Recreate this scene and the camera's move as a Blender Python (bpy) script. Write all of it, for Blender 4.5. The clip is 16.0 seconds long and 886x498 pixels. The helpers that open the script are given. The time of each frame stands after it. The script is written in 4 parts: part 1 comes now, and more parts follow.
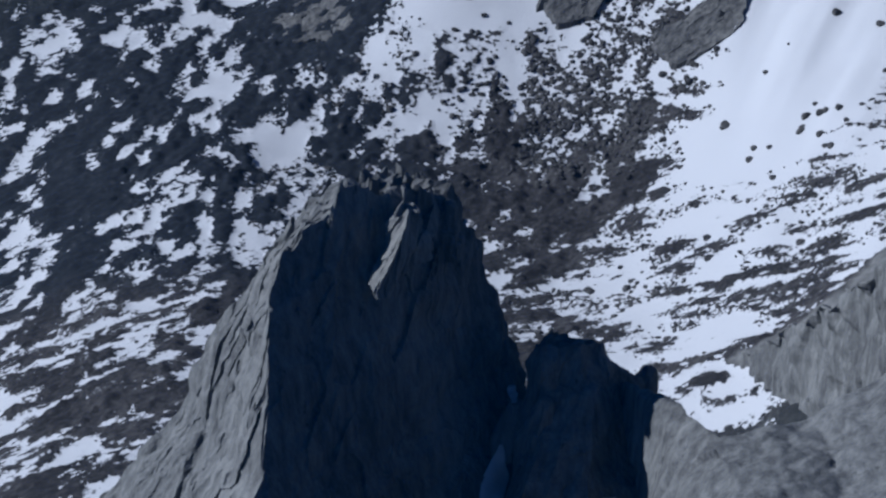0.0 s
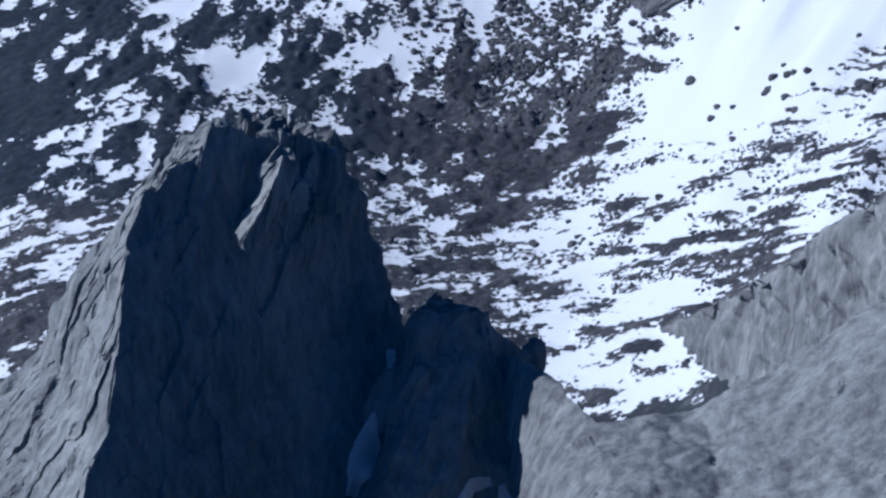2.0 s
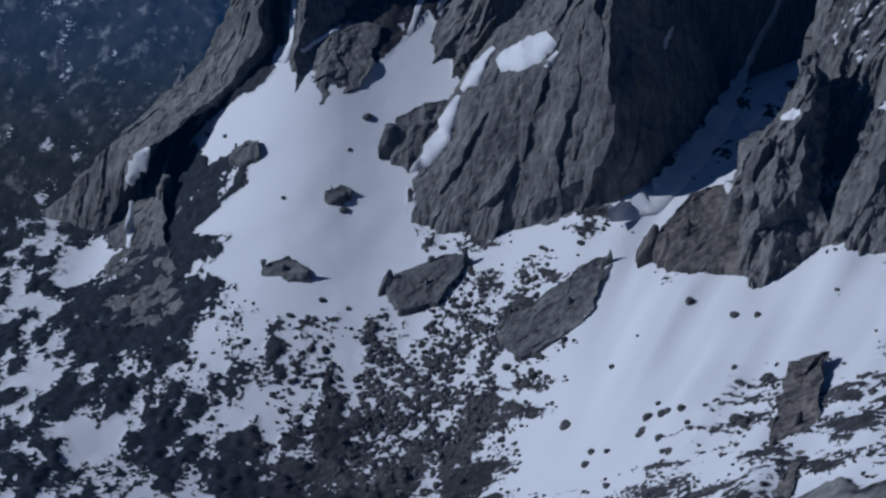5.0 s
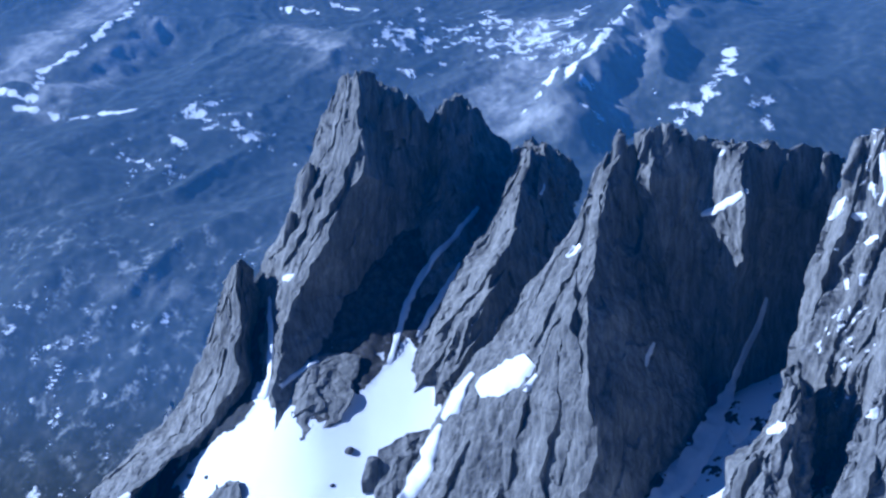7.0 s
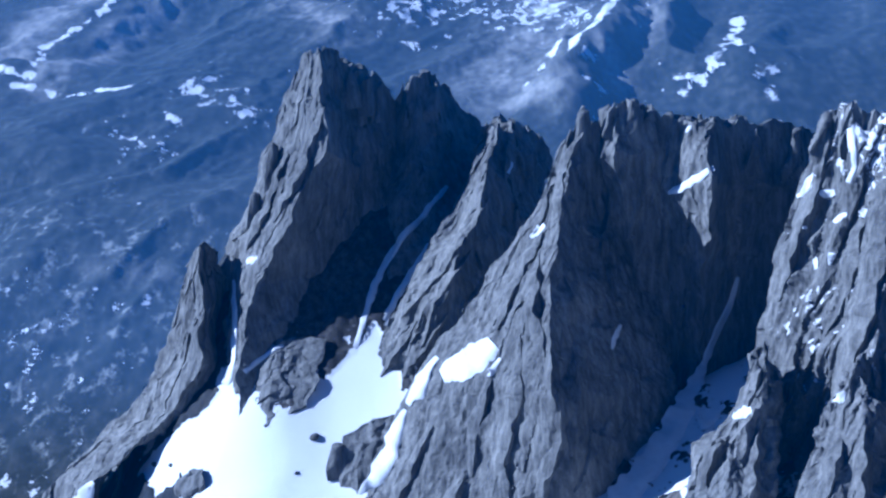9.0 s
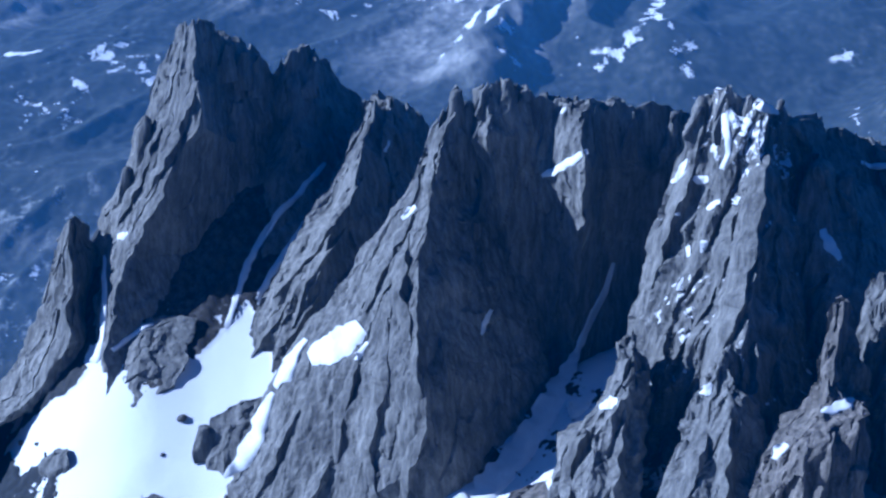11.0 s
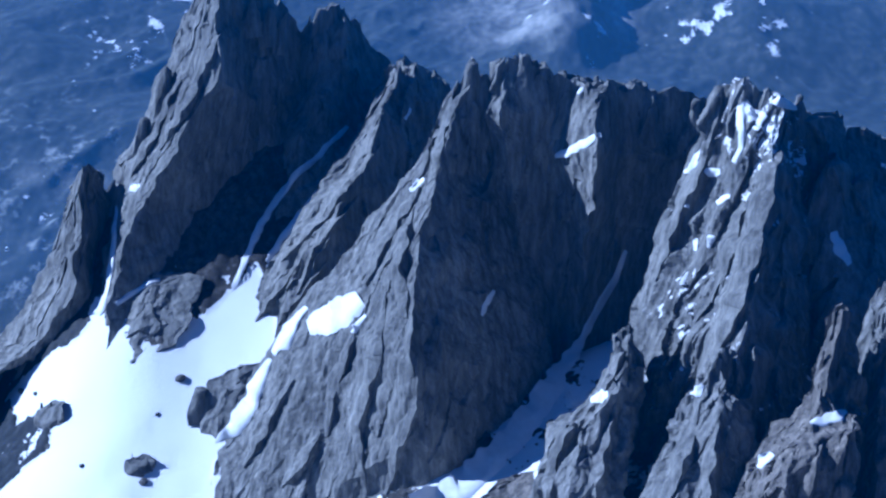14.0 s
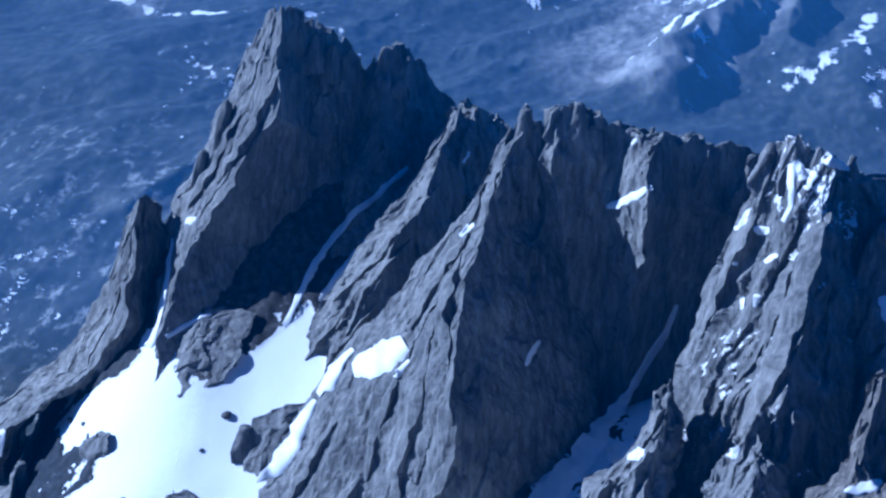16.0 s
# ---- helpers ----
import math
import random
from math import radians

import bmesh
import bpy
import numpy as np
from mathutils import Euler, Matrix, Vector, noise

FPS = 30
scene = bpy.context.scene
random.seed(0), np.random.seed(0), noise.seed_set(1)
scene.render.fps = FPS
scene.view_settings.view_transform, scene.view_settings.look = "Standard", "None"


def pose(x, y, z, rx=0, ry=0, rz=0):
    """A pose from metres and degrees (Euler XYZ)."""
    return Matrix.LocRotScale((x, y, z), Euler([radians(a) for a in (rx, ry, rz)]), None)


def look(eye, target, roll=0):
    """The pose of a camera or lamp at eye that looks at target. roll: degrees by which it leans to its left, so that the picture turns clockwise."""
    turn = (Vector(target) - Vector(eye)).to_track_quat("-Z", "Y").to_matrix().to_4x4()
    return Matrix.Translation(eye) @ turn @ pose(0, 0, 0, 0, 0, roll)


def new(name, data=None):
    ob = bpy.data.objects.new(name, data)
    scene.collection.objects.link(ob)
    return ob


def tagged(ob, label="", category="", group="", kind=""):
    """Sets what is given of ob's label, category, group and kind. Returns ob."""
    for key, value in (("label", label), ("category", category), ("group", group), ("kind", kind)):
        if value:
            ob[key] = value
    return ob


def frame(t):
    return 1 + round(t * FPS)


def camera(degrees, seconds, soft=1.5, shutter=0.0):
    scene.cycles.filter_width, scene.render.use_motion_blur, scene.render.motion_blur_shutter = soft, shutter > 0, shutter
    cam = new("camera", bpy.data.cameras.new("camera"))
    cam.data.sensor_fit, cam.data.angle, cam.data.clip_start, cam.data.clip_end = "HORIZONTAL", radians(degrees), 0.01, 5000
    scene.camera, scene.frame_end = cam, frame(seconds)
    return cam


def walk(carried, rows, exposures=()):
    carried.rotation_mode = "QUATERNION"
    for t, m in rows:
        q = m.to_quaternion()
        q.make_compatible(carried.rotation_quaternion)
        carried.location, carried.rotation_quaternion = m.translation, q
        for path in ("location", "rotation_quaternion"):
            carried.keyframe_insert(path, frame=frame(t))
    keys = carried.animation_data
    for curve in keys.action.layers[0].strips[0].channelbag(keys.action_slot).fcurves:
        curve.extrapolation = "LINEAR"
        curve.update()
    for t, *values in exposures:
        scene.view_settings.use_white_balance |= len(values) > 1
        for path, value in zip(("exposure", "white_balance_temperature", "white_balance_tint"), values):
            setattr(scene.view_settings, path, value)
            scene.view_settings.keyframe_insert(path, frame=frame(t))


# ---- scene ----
cam = camera(16.00, 16.0, soft=2.5)
walk(cam, [
    (0, look((-143.51, -173.28, 709.34), (-120.79, 673.93, 178.57), 0.25)),
    (0.5, look((-133.03, -159.03, 702.96), (-113.39, 674.50, 150.83), 1.88)),
    (1, look((-122.58, -145.07, 696.80), (-102.36, 680.26, 132.50), 3.53)),
    (1.5, look((-112.17, -131.40, 690.85), (-93.29, 689.18, 119.64), 4.19)),
    (2, look((-101.79, -118.01, 685.13), (-87.62, 716.46, 134.27), 3.89)),
    (2.5, look((-91.45, -104.91, 679.63), (-79.59, 744.08, 151.35), 3.39)),
    (3, look((-81.15, -92.10, 674.35), (-70.42, 764.92, 159.18), 2.76)),
    (3.2, look((-77.04, -87.06, 672.29), (-66.64, 773.04, 162.27), 2.53)),
    (5.3, look((-34.21, -36.89, 652.88), (-21.86, 855.43, 201.66), -0.22)),
    (5.5, look((-30.16, -32.38, 651.23), (-18.24, 863.15, 206.39), -0.54)),
    (6, look((-20.07, -21.30, 647.27), (-11.07, 889.39, 234.27), -1.25)),
    (6.4, look((-12.03, -12.64, 644.25), (-6.49, 912.63, 265.00), -2.25)),
    (6.5, look((-10.02, -10.51, 643.52), (-6.43, 916.82, 269.28), -2.11)),
    (7, look((0.00, 0.00, 640.00), (-4.13, 929.98, 272.42), -3.06)),
    (7.5, look((9.98, 10.22, 636.70), (-1.88, 939.35, 267.15), -3.67)),
    (8, look((19.93, 20.15, 633.61), (0.64, 948.38, 262.13), -4.09)),
    (10.3, look((65.22, 62.11, 622.26), (53.90, 987.28, 242.87), -3.03)),
    (10.5, look((69.12, 65.47, 621.49), (60.25, 990.62, 241.99), -2.82)),
    (11, look((78.85, 73.67, 619.73), (72.96, 995.81, 232.92), -2.64)),
    (11.5, look((88.55, 81.59, 618.19), (80.75, 997.50, 216.89), -2.16)),
    (12, look((98.21, 89.21, 616.86), (85.51, 1001.52, 207.56), -1.70)),
    (12.5, look((107.83, 96.55, 615.76), (88.90, 1008.75, 206.44), -1.33)),
    (13, look((117.42, 103.60, 614.87), (88.92, 1016.29, 207.23), -1.09)),
    (13.5, look((126.97, 110.36, 614.21), (88.72, 1023.99, 209.47), -0.48)),
    (14, look((136.49, 116.83, 613.76), (86.75, 1031.59, 212.84), 0.08)),
    (14.5, look((145.97, 123.02, 613.54), (85.14, 1038.41, 215.60), 0.51)),
    (15, look((155.41, 128.91, 613.53), (83.02, 1044.42, 217.79), 0.88)),
    (15.5, look((164.82, 134.52, 613.75), (81.67, 1049.71, 219.39), 1.14)),
    (16, look((174.19, 139.84, 614.19), (80.20, 1054.46, 220.93), 1.28)),
], [(0.0, -0.12, 5100, 10.0), (0.5, 0.1, 5000, 10.0), (1.5, 0.5, 4850, 11.0), (2.0, 0.4, 4900, 11.0), (2.5, 0.1, 5100, 11.0), (3.0, 0.05, 5100, 11.0), (5.3, -0.6, 4950, 11.0), (6.0, -0.6, 4800, 11.0), (6.5, 0.4, 4600, 12.0), (7.0, 1.15, 4300, 13.0), (8.2, 1.15, 4300, 13.0), (10.3, 1.05, 4250, 13.0), (12.0, 1.0, 4300, 13.0), (12.5, 0.83, 4300, 13.0), (13.0, 0.83, 4300, 13.0), (13.5, 1.02, 4180, 13.0), (16.0, 1.05, 4150, 13.0)])

# ---------------------------------------------------------------- light
SUN_DIR = Vector((-0.86, 0.11, 0.47)).normalized()      # towards the sun
world = bpy.data.worlds.new("sky")
scene.world = world
world.use_nodes = True
wn = world.node_tree.nodes
sky = wn.new("ShaderNodeTexSky")
sky.sky_type = "NISHITA"
sky.sun_disc = False
sky.sun_elevation = math.asin(SUN_DIR.z)
sky.sun_rotation = math.atan2(SUN_DIR.x, SUN_DIR.y)
sky.altitude = 3000
sky.dust_density = 0.0
sky.ozone_density = 10.0
wn["Background"].inputs["Strength"].default_value = 0.052
world.node_tree.links.new(sky.outputs[0], wn["Background"].inputs["Color"])
sun_data = bpy.data.lights.new("sun", "SUN")
sun_data.energy = 5.4
sun_data.angle = radians(0.5)
sun_data.color = (1.0, 0.92, 0.82)
sun = new("sun", sun_data)
sun.matrix_world = look((0, 0, 0), -SUN_DIR)


# ---------------------------------------------------------------- noise
def value_noise(p, seed=0):
    """Smooth noise in 0..1 at rows of x, y, z."""
    i = np.floor(p).astype(np.int64)
    f = p - i
    f = f * f * f * (f * (f * 6 - 15) + 10)

    def corner(dx, dy, dz):
        h = ((i[:, 0] + dx) * 374761393 + (i[:, 1] + dy) * 668265263 + (i[:, 2] + dz) * 2147483647 + seed * 974634777) & 0xFFFFFFFF
        h = ((h ^ (h >> 13)) * 1274126177) & 0xFFFFFFFF
        h = ((h ^ (h >> 16)) * 2246822519) & 0xFFFFFFFF
        return ((h ^ (h >> 15)) & 0xFFFFFF) / float(0xFFFFFF)

    x, y, z = f.T
    a = corner(0, 0, 0) * (1 - x) + corner(1, 0, 0) * x
    b = corner(0, 1, 0) * (1 - x) + corner(1, 1, 0) * x
    c = corner(0, 0, 1) * (1 - x) + corner(1, 0, 1) * x
    d = corner(0, 1, 1) * (1 - x) + corner(1, 1, 1) * x
    return (a * (1 - y) + b * y) * (1 - z) + (c * (1 - y) + d * y) * z


def fbm(p, octaves=4, seed=0, gain=0.5, ridged=False):
    total, amp, norm = 0.0, 1.0, 0.0
    for k in range(octaves):
        n = value_noise(p * 2.03 ** k + 17.3 * k, seed + k)
        if ridged:
            n = 1 - np.abs(2 * n - 1)
        total, norm, amp = total + amp * n, norm + amp, amp * gain
    return total / norm


def facets(p, seed=0):
    """Broken blocks: every cell is a tilted plane of its own, -1..1."""
    i = np.floor(p - 0.5).astype(np.int64)
    best, value = np.full(len(p), 99.0), np.zeros(len(p))
    for dx in (0, 1):
        for dy in (0, 1):
            for dz in (0, 1):
                c = i + (dx, dy, dz)
                r = []
                for k in range(4):
                    h = (c[:, 0] * 374761393 + c[:, 1] * 668265263 + c[:, 2] * 2147483647 + (seed * 7 + k) * 974634777) & 0xFFFFFFFF
                    h = ((h ^ (h >> 13)) * 1274126177) & 0xFFFFFFFF
                    h = ((h ^ (h >> 16)) * 2246822519) & 0xFFFFFFFF
                    r.append(((h ^ (h >> 15)) & 0xFFFFFF) / float(0xFFFFFF) - 0.5)
                off = p - c - 0.5 - 0.8 * np.stack(r[:3], 1)
                d = (off ** 2).sum(1)
                near = d < best
                best = np.where(near, d, best)
                value = np.where(near, r[3] + 1.5 * (off * np.stack([r[1], r[2], r[0]], 1)).sum(1), value)
    return value


def step_smooth(a, b, v):
    s = np.clip((v - a) / (b - a), 0, 1)
    return s * s * (3 - 2 * s)


def soft_plus(v, k):
    return k * np.logaddexp(0, v / k)


# ---------------------------------------------------------------- materials
def node(tree, kind, x=None, **values):
    n = tree.nodes.new(kind)
    for key, value in values.items():
        n.inputs[key.replace("_", " ")].default_value = value
    return n


def ramp(tree, fac, stops):
    n = tree.nodes.new("ShaderNodeValToRGB")
    e = n.color_ramp.elements
    e[0].position, e[0].color = stops[0][0], (*stops[0][1], 1)
    e[1].position, e[1].color = stops[-1][0], (*stops[-1][1], 1)
    for at, colour in stops[1:-1]:
        e.new(at).color = (*colour, 1)
    tree.links.new(fac, n.inputs[0])
    return n.outputs[0]


def math_node(tree, op, a, b):
    n = tree.nodes.new("ShaderNodeMath")
    n.operation = op
    for k, v in enumerate((a, b)):
        if isinstance(v, (int, float)):
            n.inputs[k].default_value = v
        else:
            tree.links.new(v, n.inputs[k])
    return n.outputs[0]


def noise_at(tree, scale, stretch=(1, 1, 1), detail=5, rough=0.6, lean=0.0):
    geo = tree.nodes.new("ShaderNodeNewGeometry")
    m = tree.nodes.new("ShaderNodeMapping")
    m.inputs["Scale"].default_value = stretch
    m.inputs["Rotation"].default_value = (0, lean, 0)
    tree.links.new(geo.outputs["Position"], m.inputs["Vector"])
    n = node(tree, "ShaderNodeTexNoise", Scale=scale, Detail=detail, Roughness=rough)
    tree.links.new(m.outputs[0], n.inputs["Vector"])
    return n.outputs[0]


def mix(tree, fac, a, b):
    n = tree.nodes.new("ShaderNodeMix")
    n.data_type = "RGBA"
    for at, v in ((0, fac), (6, a), (7, b)):
        if isinstance(v, tuple):
            n.inputs[at].default_value = (*v, 1)
        elif isinstance(v, (int, float)):
            n.inputs[at].default_value = v
        else:
            tree.links.new(v, n.inputs[at])
    return n.outputs[2]


def material(name, build):
    m = bpy.data.materials.new(name)
    m.use_nodes = True
    t = m.node_tree
    b = t.nodes["Principled BSDF"]
    b.inputs["Specular IOR Level"].default_value = 0.2
    build(t, b)
    return m


def attribute(tree, name):
    n = tree.nodes.new("ShaderNodeAttribute")
    n.attribute_name = name
    return n.outputs["Fac"]


SNOW = (0.50, 0.505, 0.52)


def rock_colours(t, dark, mid, light):
    """Weathered rock: vertical streaks over broad stains, with fine grain."""
    streak = noise_at(t, 0.3, (1, 1, 0.16), 6, 0.7, -0.28)
    stain = noise_at(t, 0.03, (1, 1, 0.6), 4, 0.55)
    grain = noise_at(t, 1.4, (1, 1, 0.5), 4, 0.7)
    both = math_node(t, "ADD", math_node(t, "MULTIPLY", streak, 0.55), math_node(t, "MULTIPLY", stain, 0.3))
    both = math_node(t, "ADD", both, math_node(t, "MULTIPLY", grain, 0.15))
    base = ramp(t, both, [(0.40, dark), (0.5, mid), (0.61, light)])
    crack = noise_at(t, 0.11, (1, 1, 0.35), 8, 0.75, -0.28)
    joint = ramp(t, crack, [(0.33, (1, 1, 1)), (0.40, (0, 0, 0))])
    return mix(t, joint, base, tuple(0.45 * c for c in dark)), streak, grain


def snow_mask(t, scale, soft, ragged=0.7):
    """Where the mesh carries snow, broken up at its rim by fine noise."""
    fine = noise_at(t, scale, (1, 1, 1), 5, 0.65)
    v = math_node(t, "ADD", attribute(t, "snow"), math_node(t, "MULTIPLY", math_node(t, "SUBTRACT", fine, 0.5), ragged))
    n = t.nodes.new("ShaderNodeMapRange")
    n.interpolation_type = "SMOOTHSTEP"
    n.inputs["From Min"].default_value, n.inputs["From Max"].default_value = 0.5 - soft, 0.5 + soft
    t.links.new(v, n.inputs["Value"])
    return n.outputs[0]


def bumped(t, b, height, strength, distance):
    n = node(t, "ShaderNodeBump", Strength=strength, Distance=distance)
    t.links.new(height, n.inputs["Height"])
    t.links.new(n.outputs[0], b.inputs["Normal"])


def rock_build(dark, mid, light):
    def build(t, b):
        colour, streak, grain = rock_colours(t, dark, mid, light)
        mask = snow_mask(t, 0.35, 0.05)
        t.links.new(mix(t, mask, colour, SNOW), b.inputs["Base Color"])
        b.inputs["Roughness"].default_value = 0.9
        bumped(t, b, math_node(t, "ADD", streak, math_node(t, "MULTIPLY", grain, 0.4)), 0.5, 1.2)
    return build


GREY_ROCK = material("grey_rock", rock_build((0.042, 0.042, 0.043), (0.096, 0.095, 0.091), (0.170, 0.166, 0.157)))
BROWN_ROCK_MAT = material("brown_rock", rock_build((0.026, 0.025, 0.023), (0.080, 0.073, 0.066), (0.165, 0.148, 0.130)))
BOULDER = material("dark_boulder", rock_build((0.023, 0.023, 0.024), (0.055, 0.053, 0.051), (0.101, 0.098, 0.094)))
PALE_ROCK = material("pale_rock", rock_build((0.068, 0.068, 0.067), (0.130, 0.131, 0.127), (0.198, 0.199, 0.191)))


def ground_build(t, b):
    colour, streak, grain = rock_colours(t, (0.009, 0.0088, 0.009), (0.025, 0.0235, 0.024), (0.068, 0.065, 0.063))
    scrub = ramp(t, noise_at(t, 0.22, (1, 1, 1), 5, 0.7), [(0.35, (0.005, 0.007, 0.010)), (0.55, (0.011, 0.014, 0.019)), (0.72, (0.035, 0.037, 0.041))])
    colour = mix(t, attribute(t, "scrub"), colour, scrub)
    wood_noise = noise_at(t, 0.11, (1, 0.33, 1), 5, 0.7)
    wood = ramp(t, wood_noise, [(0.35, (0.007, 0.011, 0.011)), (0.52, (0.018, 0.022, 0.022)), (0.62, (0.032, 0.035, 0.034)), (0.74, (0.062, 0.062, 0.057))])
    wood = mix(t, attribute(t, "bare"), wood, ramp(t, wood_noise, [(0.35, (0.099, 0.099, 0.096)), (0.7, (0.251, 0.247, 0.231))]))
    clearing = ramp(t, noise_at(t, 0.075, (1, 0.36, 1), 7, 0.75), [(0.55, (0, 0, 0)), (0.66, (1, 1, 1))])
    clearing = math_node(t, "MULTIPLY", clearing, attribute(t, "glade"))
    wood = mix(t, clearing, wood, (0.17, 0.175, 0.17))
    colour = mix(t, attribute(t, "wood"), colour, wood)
    pale = ramp(t, noise_at(t, 0.16, (1, 1, 1), 6, 0.7), [(0.35, (0.09, 0.09, 0.087)), (0.65, (0.19, 0.188, 0.18))])
    colour = mix(t, attribute(t, "pale"), colour, pale)
    mask = snow_mask(t, 0.3, 0.06, 1.7)
    t.links.new(mix(t, mask, colour, SNOW), b.inputs["Base Color"])
    b.inputs["Roughness"].default_value = 0.9
    open_ground = math_node(t, "SUBTRACT", 1.0, attribute(t, "wood"))
    bumped(t, b, math_node(t, "MULTIPLY", grain, open_ground), 0.4, 1.0)


GROUND = material("mountain_ground", ground_build)


def snow_build(t, b):
    ripple = noise_at(t, 0.25, (1, 1, 1), 5, 0.6)
    t.links.new(ramp(t, ripple, [(0.3, (0.45, 0.455, 0.47)), (0.7, (0.53, 0.535, 0.55))]), b.inputs["Base Color"])
    b.inputs["Roughness"].default_value = 0.6
    bumped(t, b, ripple, 0.3, 0.6)


SNOW_MAT = material("old_snow", snow_build)


# part-clear diffuse surface; its blue colour stands in for light scattered by air
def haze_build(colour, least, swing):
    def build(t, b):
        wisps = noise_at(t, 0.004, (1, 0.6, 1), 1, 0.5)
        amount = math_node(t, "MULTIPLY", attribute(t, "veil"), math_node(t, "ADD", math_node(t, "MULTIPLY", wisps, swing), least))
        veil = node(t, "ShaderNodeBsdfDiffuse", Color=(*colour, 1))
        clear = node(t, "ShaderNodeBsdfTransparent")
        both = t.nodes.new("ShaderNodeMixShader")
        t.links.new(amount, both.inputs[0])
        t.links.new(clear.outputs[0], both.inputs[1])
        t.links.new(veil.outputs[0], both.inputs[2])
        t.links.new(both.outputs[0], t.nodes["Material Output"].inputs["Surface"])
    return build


HAZE = material("valley_haze_sheet", haze_build((0.22, 0.46, 0.95), 0.075, 0.09))
AIRLIGHT_TINT = material("airlight_tint", haze_build((0.015, 0.30, 0.86), 0.023, 0.005))


# ---------------------------------------------------------------- meshes
def mesh_from(name, verts, quads, mat, attrs, smooth=True):
    me = bpy.data.meshes.new(name)
    me.vertices.add(len(verts))
    me.vertices.foreach_set("co", np.ascontiguousarray(verts, np.float32).ravel())
    n = len(quads)
    me.loops.add(n * 4)
    me.loops.foreach_set("vertex_index", np.ascontiguousarray(quads, np.int32).ravel())
    me.polygons.add(n)
    me.polygons.foreach_set("loop_start", np.arange(n, dtype=np.int32) * 4)
    me.update(calc_edges=True)
    me.validate()
    me.polygons.foreach_set("use_smooth", np.full(len(me.polygons), smooth))
    for key, values in attrs.items():
        a = me.attributes.new(key, "FLOAT", "POINT")
        a.data.foreach_set("value", np.ascontiguousarray(values, np.float32))
    me.materials.append(mat)
    return me


def grid_quads(rows, cols, closed=False):
    r, c = np.meshgrid(np.arange(rows - 1), np.arange(cols if closed else cols - 1), indexing="ij")
    d = (c + 1) % cols
    return np.stack([r * cols + c, (r + 1) * cols + c, (r + 1) * cols + d, r * cols + d], -1).reshape(-1, 4)


def grid_normals(v, closed):
    """Normals of a (rows, cols, 3) grid."""
    du = np.roll(v, -1, 1) - np.roll(v, 1, 1)
    if not closed:
        du[:, 0], du[:, -1] = v[:, 1] - v[:, 0], v[:, -1] - v[:, -2]
    dv = np.gradient(v, axis=0)
    n = np.cross(dv, du)
    return n / (np.linalg.norm(n, axis=-1, keepdims=True) + 1e-9)


def refine(cage, step, closed):
    """Spread a cage of ridge points into a fine grid, about step metres a cell."""
    c = np.array(cage, float)
    if closed:
        c = np.concatenate([c, c[:, :1]], 1)
    out = []
    for axis in (0, 1):
        spans = np.linalg.norm(np.diff(c, axis=axis), axis=-1).max(1 - axis)
        at = [np.linspace(k, k + 1, max(2, int(s / step)), endpoint=False) for k, s in enumerate(spans)]
        at = np.concatenate(at + [[len(spans)]])
        i = np.minimum(at.astype(int), len(spans) - 1)
        f = at - i
        f = f[:, None, None] if axis == 0 else f[None, :, None]
        c = np.take(c, i, axis) * (1 - f) + np.take(c, i + 1, axis) * f
    return c[:, :-1] if closed else c


